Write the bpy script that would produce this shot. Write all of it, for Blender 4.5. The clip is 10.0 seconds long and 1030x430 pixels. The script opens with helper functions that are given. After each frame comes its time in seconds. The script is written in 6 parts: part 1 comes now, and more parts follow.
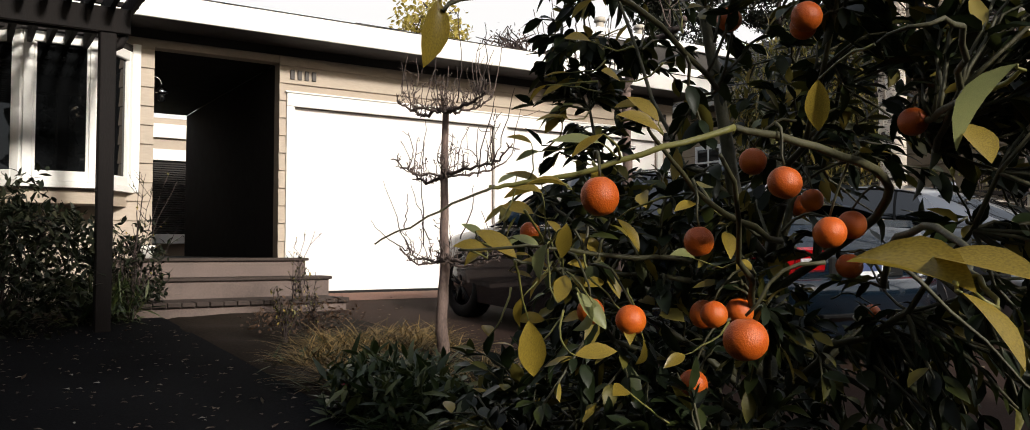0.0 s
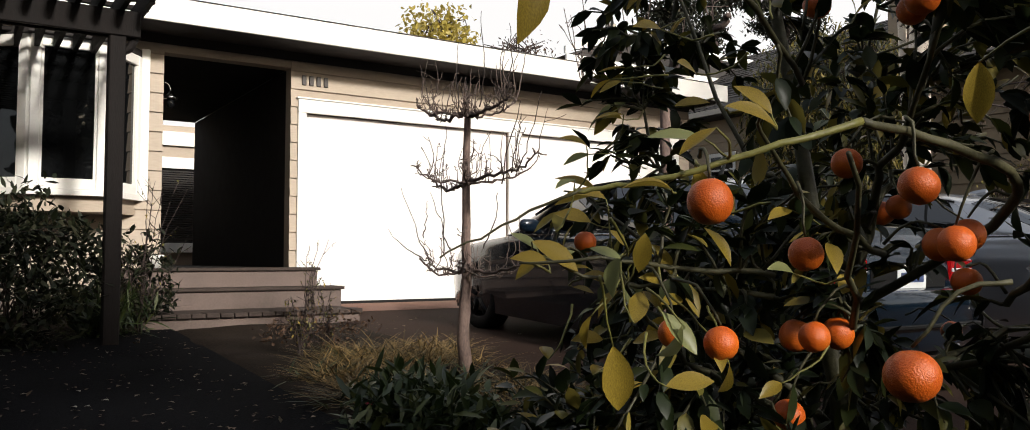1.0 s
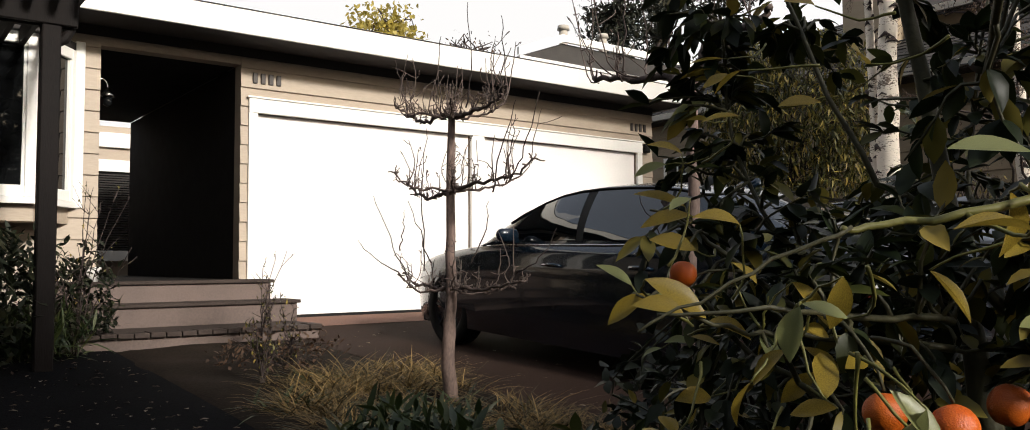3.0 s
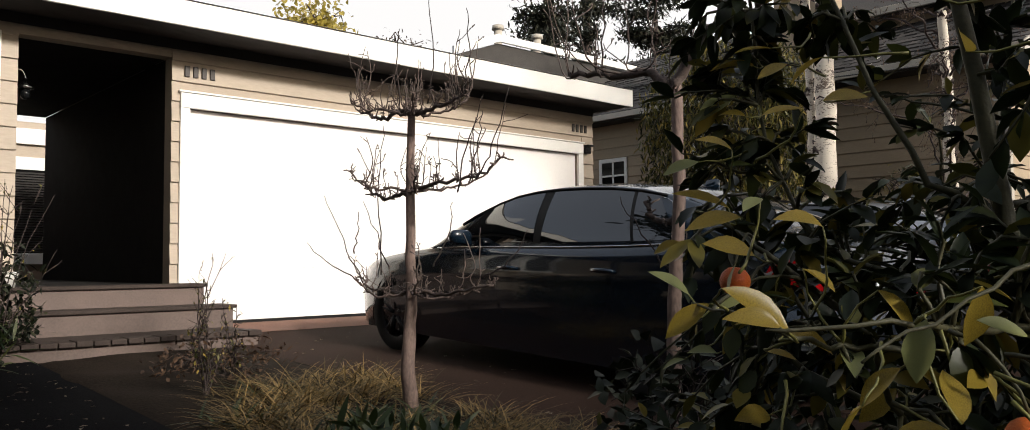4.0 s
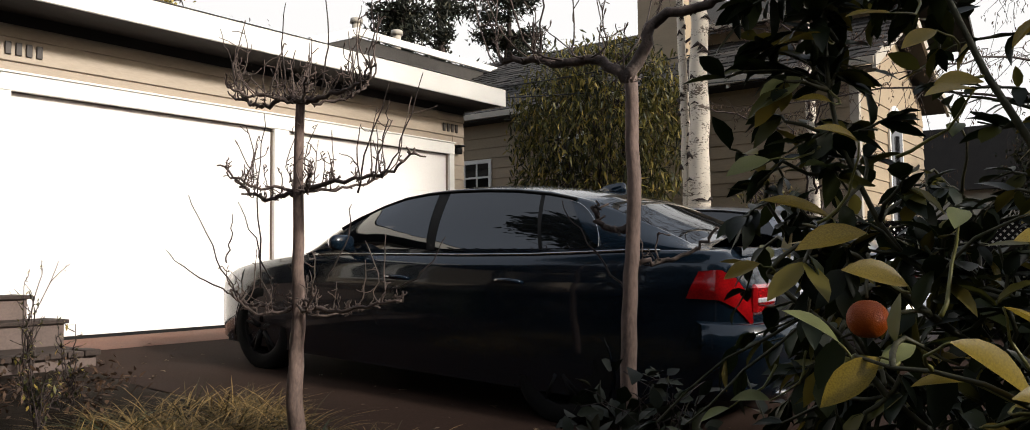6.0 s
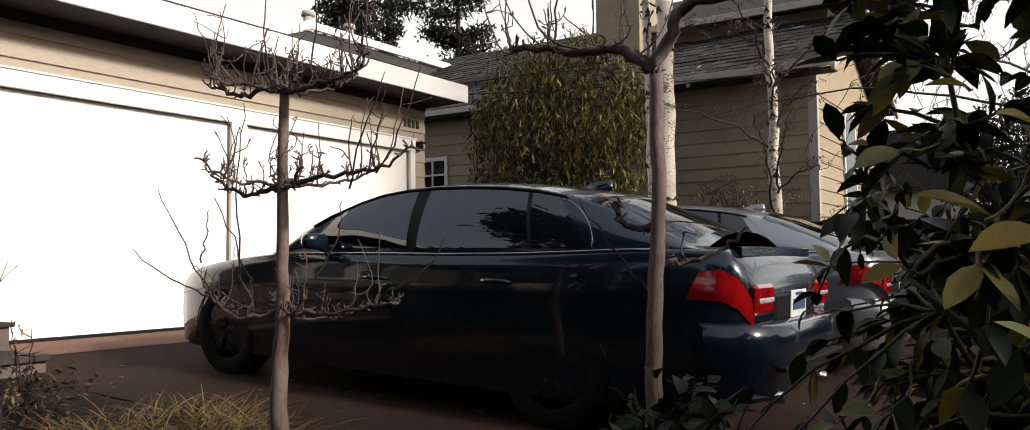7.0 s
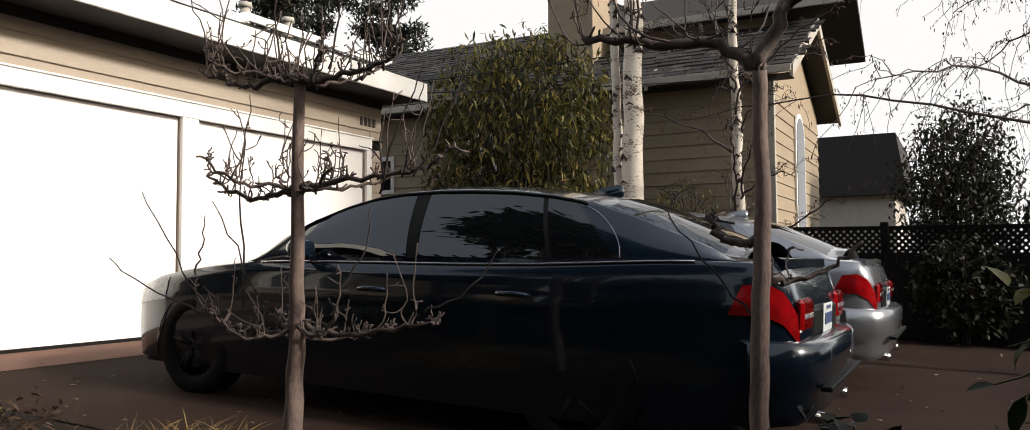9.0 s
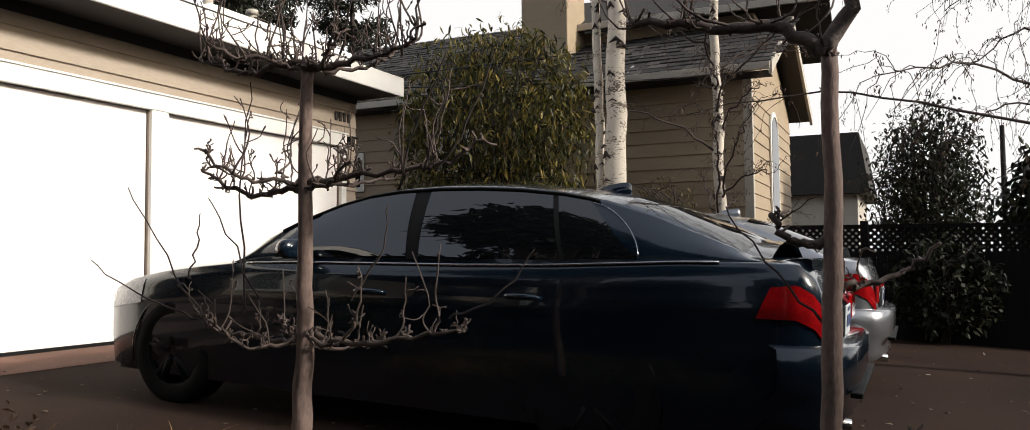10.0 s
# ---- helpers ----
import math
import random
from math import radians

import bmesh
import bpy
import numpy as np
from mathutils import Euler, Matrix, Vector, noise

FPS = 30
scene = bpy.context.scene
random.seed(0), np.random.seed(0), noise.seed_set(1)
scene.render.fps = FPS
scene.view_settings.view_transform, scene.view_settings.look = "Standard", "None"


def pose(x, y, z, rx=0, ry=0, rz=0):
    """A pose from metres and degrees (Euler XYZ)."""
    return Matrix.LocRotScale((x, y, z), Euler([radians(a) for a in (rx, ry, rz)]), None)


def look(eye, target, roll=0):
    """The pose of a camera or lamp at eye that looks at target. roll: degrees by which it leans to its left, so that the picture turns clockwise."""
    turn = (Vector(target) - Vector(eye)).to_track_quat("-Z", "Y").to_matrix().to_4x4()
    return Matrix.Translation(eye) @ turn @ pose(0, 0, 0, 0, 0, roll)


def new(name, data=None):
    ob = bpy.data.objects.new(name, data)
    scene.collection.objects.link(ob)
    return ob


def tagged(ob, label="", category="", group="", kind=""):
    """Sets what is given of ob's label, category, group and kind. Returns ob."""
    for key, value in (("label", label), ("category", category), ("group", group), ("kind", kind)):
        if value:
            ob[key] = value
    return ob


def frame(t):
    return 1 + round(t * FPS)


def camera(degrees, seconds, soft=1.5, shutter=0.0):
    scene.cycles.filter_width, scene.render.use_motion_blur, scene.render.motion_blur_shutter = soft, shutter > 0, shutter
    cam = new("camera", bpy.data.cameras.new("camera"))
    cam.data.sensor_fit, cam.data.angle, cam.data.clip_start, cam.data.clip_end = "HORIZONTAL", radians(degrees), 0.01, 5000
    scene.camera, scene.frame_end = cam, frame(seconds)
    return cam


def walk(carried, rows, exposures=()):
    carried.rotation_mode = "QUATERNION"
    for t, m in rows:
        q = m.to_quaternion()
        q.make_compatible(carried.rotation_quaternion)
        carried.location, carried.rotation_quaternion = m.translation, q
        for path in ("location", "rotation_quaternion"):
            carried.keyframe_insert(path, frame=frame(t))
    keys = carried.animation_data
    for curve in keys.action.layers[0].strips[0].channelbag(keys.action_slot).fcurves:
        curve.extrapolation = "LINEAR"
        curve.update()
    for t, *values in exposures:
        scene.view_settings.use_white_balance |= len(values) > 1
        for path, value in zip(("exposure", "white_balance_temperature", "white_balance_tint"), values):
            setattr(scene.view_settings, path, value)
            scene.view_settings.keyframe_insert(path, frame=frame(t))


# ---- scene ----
cam = camera(62.4, 10.0, 0.85)
PATH = [
    (0, (0.142, -0.045, 0.477), (1.246, 1.62, 0.562), 0.0),
    (0.5, (0.165, 0.08, 0.481), (1.255, 1.755, 0.58), 0.0),
    (1, (0.156, 0.219, 0.487), (1.251, 1.889, 0.592), -0.0),
    (1.5, (0.131, 0.342, 0.505), (1.25, 1.997, 0.614), -0.1),
    (2, (0.155, 0.486, 0.515), (1.295, 2.125, 0.627), -0.3),
    (2.5, (0.181, 0.644, 0.542), (1.348, 2.265, 0.653), -0.3),
    (4, (0.104, 1.088, 0.576), (1.455, 2.559, 0.688), -0.5),
    (4.5, (0.156, 1.251, 0.573), (1.579, 2.653, 0.683), -0.7),
    (5, (0.216, 1.425, 0.582), (1.708, 2.752, 0.69), -0.7),
    (5.5, (0.258, 1.558, 0.61), (1.807, 2.817, 0.723), -0.6),
    (6, (0.25, 1.701, 0.624), (1.845, 2.903, 0.737), -0.6),
    (7.5, (0.256, 2.185, 0.647), (1.958, 3.229, 0.754), -0.6),
    (8, (0.275, 2.335, 0.673), (2.001, 3.34, 0.78), -0.6),
    (8.5, (0.3, 2.508, 0.679), (2.043, 3.481, 0.789), -0.5),
    (9, (0.293, 2.667, 0.689), (2.059, 3.6, 0.799), -0.4),
    (9.5, (0.339, 2.828, 0.689), (2.129, 3.714, 0.798), -0.5),
    (10, (0.396, 3.015, 0.705), (2.205, 3.861, 0.81), -0.5),
]
walk(cam, [(t, look(eye, target, roll)) for t, eye, target, roll in PATH])

# ---- world, sun, exposure ----
scene.view_settings.exposure = 0.0
world = bpy.data.worlds.new("World")
scene.world = world
world.use_nodes = True
wn, wl = world.node_tree.nodes, world.node_tree.links
wn.clear()
w_out, w_bg, w_sky, w_mix = wn.new("ShaderNodeOutputWorld"), wn.new("ShaderNodeBackground"), wn.new("ShaderNodeTexSky"), wn.new("ShaderNodeMixRGB")
SUN_FROM = Vector((0.10, -1.0, 0.48)).normalized()
w_sky.sky_type, w_sky.sun_disc = "NISHITA", False
w_sky.sun_elevation = math.asin(SUN_FROM.z)
w_sky.sun_rotation = math.atan2(SUN_FROM.x, SUN_FROM.y)
w_sky.dust_density, w_sky.air_density = 4.0, 1.2
w_mix.inputs[0].default_value = 0.42
w_mix.inputs[2].default_value = (7.7, 7.9, 8.4, 1)
w_bg.inputs["Strength"].default_value = 0.12
wl.new(w_sky.outputs[0], w_mix.inputs[1])
wl.new(w_mix.outputs[0], w_bg.inputs["Color"])
wl.new(w_bg.outputs[0], w_out.inputs["Surface"])
sun = new("sun", bpy.data.lights.new("sun", "SUN"))
sun.data.energy, sun.data.angle, sun.data.color = 4.8, radians(6.0), (1.0, 0.95, 0.87)
sun.matrix_world = look(SUN_FROM * 30, (0, 0, 0))


# ---- materials ----
def mat(name, col, rough=0.6, metal=0.0, var=0.25, scale=6.0, fine=60.0, bump=0.15, col2=None, rand=0.0, coat=0.0, stretch=(1, 1, 1), trans=0.0, spec=0.5):
    """A surface with broad stains, fine grain and relief; scale and fine are features a metre."""
    m = bpy.data.materials.new(name)
    m.use_nodes = True
    n, l = m.node_tree.nodes, m.node_tree.links
    b = n["Principled BSDF"]
    tc, mp = n.new("ShaderNodeTexCoord"), n.new("ShaderNodeMapping")
    mp.inputs["Scale"].default_value = stretch
    l.new(tc.outputs["Object"], mp.inputs["Vector"])
    n1, n2 = n.new("ShaderNodeTexNoise"), n.new("ShaderNodeTexNoise")
    n1.inputs["Scale"].default_value, n1.inputs["Detail"].default_value = scale, 5
    n2.inputs["Scale"].default_value, n2.inputs["Detail"].default_value = fine, 4
    l.new(mp.outputs[0], n1.inputs["Vector"])
    l.new(mp.outputs[0], n2.inputs["Vector"])
    add = n.new("ShaderNodeMath")
    add.operation = "ADD"
    half = n.new("ShaderNodeMath")
    half.operation, half.inputs[1].default_value = "MULTIPLY", 0.5
    l.new(n1.outputs["Fac"], add.inputs[0])
    l.new(n2.outputs["Fac"], add.inputs[1])
    l.new(add.outputs[0], half.inputs[0])
    ramp = n.new("ShaderNodeValToRGB")
    ramp.color_ramp.elements[0].position, ramp.color_ramp.elements[1].position = 0.34, 0.66
    c2 = col2 or tuple(c * (1 - var) for c in col)
    c1 = col if col2 else tuple(min(1, c * (1 + var * 0.6)) for c in col)
    ramp.color_ramp.elements[0].color, ramp.color_ramp.elements[1].color = (*c2, 1), (*c1, 1)
    l.new(half.outputs[0], ramp.inputs[0])
    out = ramp.outputs[0]
    if rand:
        oi, hs, mr = n.new("ShaderNodeObjectInfo"), n.new("ShaderNodeHueSaturation"), n.new("ShaderNodeMapRange")
        mr.inputs["To Min"].default_value, mr.inputs["To Max"].default_value = 1 - rand, 1 + rand
        l.new(oi.outputs["Random"], mr.inputs["Value"])
        l.new(mr.outputs[0], hs.inputs["Value"])
        l.new(out, hs.inputs["Color"])
        out = hs.outputs[0]
    l.new(out, b.inputs["Base Color"])
    rr = n.new("ShaderNodeMapRange")
    rr.inputs["To Min"].default_value, rr.inputs["To Max"].default_value = max(0.02, rough * 0.85), min(1, rough * 1.15)
    l.new(n1.outputs["Fac"], rr.inputs["Value"])
    l.new(rr.outputs[0], b.inputs["Roughness"])
    b.inputs["Metallic"].default_value = metal
    b.inputs["Specular IOR Level"].default_value = spec
    b.inputs["Coat Weight"].default_value = coat
    b.inputs["Coat Roughness"].default_value = 0.04
    if bump:
        bp = n.new("ShaderNodeBump")
        bp.inputs["Strength"].default_value, bp.inputs["Distance"].default_value = bump, 0.01
        l.new(half.outputs[0], bp.inputs["Height"])
        l.new(bp.outputs[0], b.inputs["Normal"])
    if trans:
        tr, mx = n.new("ShaderNodeBsdfTranslucent"), n.new("ShaderNodeMixShader")
        mx.inputs[0].default_value = trans
        l.new(out, tr.inputs["Color"])
        l.new(b.outputs[0], mx.inputs[1])
        l.new(tr.outputs[0], mx.inputs[2])
        l.new(mx.outputs[0], n["Material Output"].inputs["Surface"])
    return m


def leaf_mat(name, cols, trans=0.35, rough=0.4, spec=0.4, mottle=0.35, patch=45):
    """Leaves that differ leaf by leaf: the colour is drawn at random for each island of the mesh."""
    m = mat(name, (0.1, 0.1, 0.1), rough=rough, bump=0.1, trans=trans, spec=spec)
    n, l = m.node_tree.nodes, m.node_tree.links
    g, r = n.new("ShaderNodeNewGeometry"), n.new("ShaderNodeValToRGB")
    e = r.color_ramp.elements
    while len(e) < len(cols):
        e.new(0.5)
    for k, (pos, c) in enumerate(cols):
        e[k].position, e[k].color = pos, (*c, 1)
    l.new(g.outputs["Random Per Island"], r.inputs[0])
    mul = n.new("ShaderNodeMixRGB")
    mul.blend_type, mul.inputs[0].default_value = "MULTIPLY", mottle
    tex = n.new("ShaderNodeTexNoise")
    tex.inputs["Scale"].default_value = patch
    l.new(r.outputs[0], mul.inputs[1])
    l.new(tex.outputs["Fac"], mul.inputs[2])
    for node in list(n):
        if node.type == "BSDF_PRINCIPLED":
            l.new(mul.outputs[0], node.inputs["Base Color"])
        if node.type == "BSDF_TRANSLUCENT":
            l.new(mul.outputs[0], node.inputs["Color"])
    return m


def glass_mat(name, tint=(0.006, 0.0065, 0.007), rough=0.02, ior=1.5):
    m = bpy.data.materials.new(name)
    m.use_nodes = True
    n, l = m.node_tree.nodes, m.node_tree.links
    b = n["Principled BSDF"]
    b.inputs["Base Color"].default_value = (*tint, 1)
    b.inputs["Roughness"].default_value = rough
    b.inputs["IOR"].default_value = ior
    t = n.new("ShaderNodeTexNoise")
    t.inputs["Scale"].default_value = 3
    bp = n.new("ShaderNodeBump")
    bp.inputs["Strength"].default_value, bp.inputs["Distance"].default_value = 0.02, 0.01
    l.new(t.outputs["Fac"], bp.inputs["Height"])
    l.new(bp.outputs[0], b.inputs["Normal"])
    return m


M = {}
M["siding"] = mat("painted_siding", (0.38, 0.31, 0.24), 0.6, var=0.12, scale=3, fine=40, bump=0.2, stretch=(0.4, 1, 2), rand=0.05)
M["white"] = mat("white_paint", (0.80, 0.78, 0.74), 0.5, var=0.06, scale=2, fine=50, bump=0.1)
M["door"] = mat("white_door_paint", (0.80, 0.77, 0.74), 0.45, var=0.04, scale=1.5, fine=40, bump=0.05)
# soffit colour lowered to put deeper shade under the eaves
M["soffit"] = mat("soffit_shade_paint", (0.022, 0.018, 0.016), 0.8, var=0.2)
M["roof"] = mat("roof_gravel", (0.35, 0.34, 0.33), 0.9, var=0.3, fine=90, bump=0.5)
# near black: the shade inside the porch is put into this colour
M["dark"] = mat("inner_shade_paint", (0.014, 0.012, 0.0115), 0.85, var=0.2, spec=0.2)
M["step"] = mat("step_paint", (0.12, 0.085, 0.072), 0.7, var=0.25, scale=5, rand=0.08)
# darker than the risers, with a mottled tone
M["tread"] = mat("dark_tread_paint", (0.06, 0.046, 0.04), 0.8, var=0.35, scale=6, rand=0.12, spec=0.1)
# wood taken near black: the shade on it is absorbed into the colour
M["wood_dark"] = mat("near_black_wood", (0.010, 0.008, 0.0075), 0.7, var=0.4, scale=4, fine=50, bump=0.4, stretch=(4, 4, 0.4), rand=0.1, spec=0.12)
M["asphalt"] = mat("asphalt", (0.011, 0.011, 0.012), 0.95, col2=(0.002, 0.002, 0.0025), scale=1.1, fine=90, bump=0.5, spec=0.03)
# base darkened for the shade over the driveway; the noise gives the stains
M["concrete"] = mat("stained_shaded_concrete", (0.034, 0.020, 0.015), 0.95, var=0.4, scale=1.2, fine=70, bump=0.3, spec=0.08)
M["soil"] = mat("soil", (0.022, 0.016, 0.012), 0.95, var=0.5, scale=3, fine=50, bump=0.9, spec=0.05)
M["glass"] = glass_mat("window_glass")
M["bark"] = mat("fruit_tree_bark", (0.17, 0.115, 0.095), 0.8, var=0.45, scale=14, fine=90, bump=0.6, stretch=(1, 1, 0.4))
M["spur_bark"] = mat("fruit_spur_bark", (0.10, 0.07, 0.058), 0.75, var=0.5, scale=16, fine=90, bump=0.6)
M["bark_dark"] = mat("twig_bark", (0.045, 0.03, 0.026), 0.85, var=0.4, scale=14, fine=90, bump=0.5)
M["iron"] = mat("black_metal", (0.012, 0.012, 0.012), 0.45, metal=0.6, var=0.3)


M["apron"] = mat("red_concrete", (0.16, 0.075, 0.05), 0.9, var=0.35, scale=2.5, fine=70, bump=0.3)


def glow_mat(name, col, strength):
    m = bpy.data.materials.new(name)
    m.use_nodes = True
    n, l = m.node_tree.nodes, m.node_tree.links
    e = n.new("ShaderNodeEmission")
    e.inputs["Color"].default_value, e.inputs["Strength"].default_value = (*col, 1), strength
    l.new(e.outputs[0], n["Material Output"].inputs["Surface"])
    return m


# ---- mesh helpers ----
def part(name, bm, material, parent=None, label="", smooth=False, shadow=True):
    me = bpy.data.meshes.new(name)
    bm.normal_update()
    bm.to_mesh(me)
    bm.free()
    if smooth:
        me.polygons.foreach_set("use_smooth", [True] * len(me.polygons))
    me.materials.append(material)
    ob = new(name, me)
    ob.parent = parent
    if label:
        tagged(ob, label)
    if not shadow:
        ob.visible_shadow = False
    return ob


def thing(name, label, category, m=None, group="", kind=""):
    ob = tagged(new(name), label, category, group, kind)
    ob.empty_display_size = 0.1
    if m is not None:
        ob.matrix_world = m
    return ob


def box(x0, x1, y0, y1, z0, z1, bevel=0.0, bm=None, m=None):
    bm2 = bmesh.new()
    bmesh.ops.create_cube(bm2, size=1)
    for v in bm2.verts:
        v.co = Vector(((x0 + x1) / 2 + v.co.x * (x1 - x0), (y0 + y1) / 2 + v.co.y * (y1 - y0), (z0 + z1) / 2 + v.co.z * (z1 - z0)))
    if bevel:
        bmesh.ops.bevel(bm2, geom=bm2.edges[:], offset=bevel, segments=1, affect="EDGES")
    if m is not None:
        bm2.transform(m)
    if bm is None:
        return bm2
    me = bpy.data.meshes.new("t")
    bm2.to_mesh(me)
    bm2.free()
    bm.from_mesh(me)
    bpy.data.meshes.remove(me)
    return bm


def prism(poly, a0, a1, axis="y"):
    """A solid from a polygon: (x, z) pulled along y, (y, z) along x or (x, y) along z."""
    bm = bmesh.new()
    put = {"y": lambda p, a: (p[0], a, p[1]), "x": lambda p, a: (a, p[0], p[1]), "z": lambda p, a: (p[0], p[1], a)}[axis]
    lo = [bm.verts.new(put(p, a0)) for p in poly]
    hi = [bm.verts.new(put(p, a1)) for p in poly]
    bm.faces.new(lo)
    bm.faces.new(hi[::-1])
    for k in range(len(poly)):
        j = (k + 1) % len(poly)
        bm.faces.new((lo[k], hi[k], hi[j], lo[j]))
    bmesh.ops.recalc_face_normals(bm, faces=bm.faces[:])
    return bm


def tube(bm, pts, radii, sides=7, cap=True):
    """A limb through points with a radius at each."""
    rings = []
    up = Vector((0.31, 0.2, 1)).normalized()
    for k, p in enumerate(pts):
        d = (pts[min(k + 1, len(pts) - 1)] - pts[max(k - 1, 0)])
        d = d.normalized() if d.length > 1e-9 else Vector((0, 0, 1))
        a = d.cross(up)
        if a.length < 0.05:
            a = d.cross(Vector((1, 0, 0)))
        a.normalize()
        b = d.cross(a)
        rings.append([bm.verts.new(p + (a * math.cos(2 * math.pi * s / sides) + b * math.sin(2 * math.pi * s / sides)) * radii[k]) for s in range(sides)])
    for r0, r1 in zip(rings, rings[1:]):
        for s in range(sides):
            bm.faces.new((r0[s], r0[(s + 1) % sides], r1[(s + 1) % sides], r1[s]))
    if cap and sides > 2:
        bm.faces.new(rings[0][::-1])
        bm.faces.new(rings[-1])
    return bm


def ground_z(x, y):
    """The lie of the land: it falls from the garage towards the street."""
    knots = [(-60, -1.4), (-8, -0.95), (0, -0.52), (2.5, -0.38), (4.5, -0.29), (6, -0.215), (8.2, -0.115), (9.3, -0.02), (9.7, -0.02), (14, 0.0), (60, 0.3)]
    for (y0, z0), (y1, z1) in zip(knots, knots[1:]):
        if y <= y1:
            return z0 + (z1 - z0) * max(0, (y - y0)) / (y1 - y0)
    return 0.3


# ---- the ground ----
def sheet(name, xs, ys, lift, material, label, category, bumpy=0.0, kind="structure"):
    bm = bmesh.new()
    grid = [[bm.verts.new((x, y, ground_z(x, y) + lift + bumpy * noise.noise(Vector((x * 1.7, y * 1.7, 3)))) ) for x in xs] for y in ys]
    for r0, r1 in zip(grid, grid[1:]):
        for k in range(len(xs) - 1):
            bm.faces.new((r0[k], r0[k + 1], r1[k + 1], r1[k]))
    return tagged(part(name, bm, material, smooth=True), label, category, kind=kind)


def steps(a, b, n):
    return [a + (b - a) * k / n for k in range(n + 1)]


GX = [-900, -200, -60] + steps(-20, 30, 50) + [60, 200, 900]
GY = [-900, -200, -60] + steps(-20, 30, 50) + [60, 200, 900]
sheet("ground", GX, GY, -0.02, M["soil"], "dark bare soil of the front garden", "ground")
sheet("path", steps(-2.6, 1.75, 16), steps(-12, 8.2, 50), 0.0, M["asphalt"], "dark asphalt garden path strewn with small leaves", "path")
sheet("driveway", steps(3.3, 12.2, 24), steps(-14, 9.44, 60), 0.0, M["concrete"], "red-brown stained concrete driveway before the garage, darkened for shade", "driveway")

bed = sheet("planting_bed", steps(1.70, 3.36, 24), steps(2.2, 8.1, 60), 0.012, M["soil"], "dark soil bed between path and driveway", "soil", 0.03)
for v in bed.data.vertices:
    edge = min(v.co.x - 1.70, 3.36 - v.co.x, v.co.y - 2.2, 8.1 - v.co.y)
    v.co.z -= max(0, 0.04 - edge * 0.4)
    v.co.x += 0.07 * noise.noise(Vector((v.co.x, v.co.y * 1.3, 7)))

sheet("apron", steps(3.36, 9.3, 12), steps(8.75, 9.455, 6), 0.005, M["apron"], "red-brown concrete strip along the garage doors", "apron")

# bright hazy sky low over the houses
hz = bmesh.new()
arc = [radians(a) for a in range(-25, 121, 5)]
ring = [[hz.verts.new((600 * math.sin(a), 600 * math.cos(a), z)) for a in arc] for z in (-60, 40, 140, 260, 420)]
for r0, r1 in zip(ring, ring[1:]):
    for k in range(len(arc) - 1):
        hz.faces.new((r0[k], r0[k + 1], r1[k + 1], r1[k]))
tagged(part("backdrop", hz, glow_mat("bright_haze", (1.0, 0.985, 0.975), 1.0), smooth=True), "bright white hazy sky", "sky", kind="structure")

# ---- the house ----
WY = 9.43          # front of the garage wall
WT = 0.16
DOORS = ((3.385, 6.08), (6.28, 8.98))
PORCH = (1.88, 3.21)
END = 9.31
HEAD = 2.13
SOFF = 2.80


def wall(name, boxes, label="painted wood wall of the house", material=None, category="wall"):
    bm = bmesh.new()
    for b in boxes:
        box(*b, bm=bm)
    return tagged(part(name, bm, material or M["siding"]), label, category, kind="structure")


front = wall("wall_north", [
    (PORCH[1], DOORS[0][0] - 0.003, WY, WY + WT, -0.15, 3.0), (DOORS[0][0] - 0.003, DOORS[1][1] + 0.003, WY, WY + WT, HEAD + 0.003, 3.0),
    (DOORS[0][1] + 0.003, DOORS[1][0] - 0.003, WY, WY + WT, -0.15, HEAD + 0.003), (DOORS[1][1] + 0.003, END, WY, WY + WT, -0.15, 3.0),
    (-6.0, PORCH[0], WY, WY + WT, -0.2, 3.0), (PORCH[0], PORCH[1], WY, WY + WT, 2.62, 3.0)], "tan lap-sided front wall of the house and garage")
wall("wall_east", [(END - WT, END, WY + WT, 17, -0.1, 3.0)], "tan side wall of the garage")
wall("wall_back", [(-6.0, END, 17, 17.16, -0.1, 3.0)], "tan back wall of the house")
wall("wall_west", [(-6.16, -6.0, WY, 17.16, -0.2, 3.0)], "tan side wall of the house")
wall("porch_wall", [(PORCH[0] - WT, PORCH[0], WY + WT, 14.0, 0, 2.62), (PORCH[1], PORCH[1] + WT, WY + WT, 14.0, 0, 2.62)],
     "inner walls of the entrance porch, coloured dark for its shade", M["dark"])
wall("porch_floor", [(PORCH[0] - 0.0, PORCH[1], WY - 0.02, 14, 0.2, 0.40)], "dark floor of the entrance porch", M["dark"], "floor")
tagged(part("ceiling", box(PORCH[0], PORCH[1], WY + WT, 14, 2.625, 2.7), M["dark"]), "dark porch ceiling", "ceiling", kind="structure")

# the eaves: soffit, fascia and low roof
EX0, EX1, EY = -6.6, 9.54, 8.84
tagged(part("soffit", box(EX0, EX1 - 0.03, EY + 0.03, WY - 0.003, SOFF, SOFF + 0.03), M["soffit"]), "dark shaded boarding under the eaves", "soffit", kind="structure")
tagged(part("fascia", box(EX0, EX1, EY, EY + 0.03, SOFF - 0.01, SOFF + 0.23, 0.004), M["white"]), "white painted fascia board along the eaves", "fascia", kind="structure")
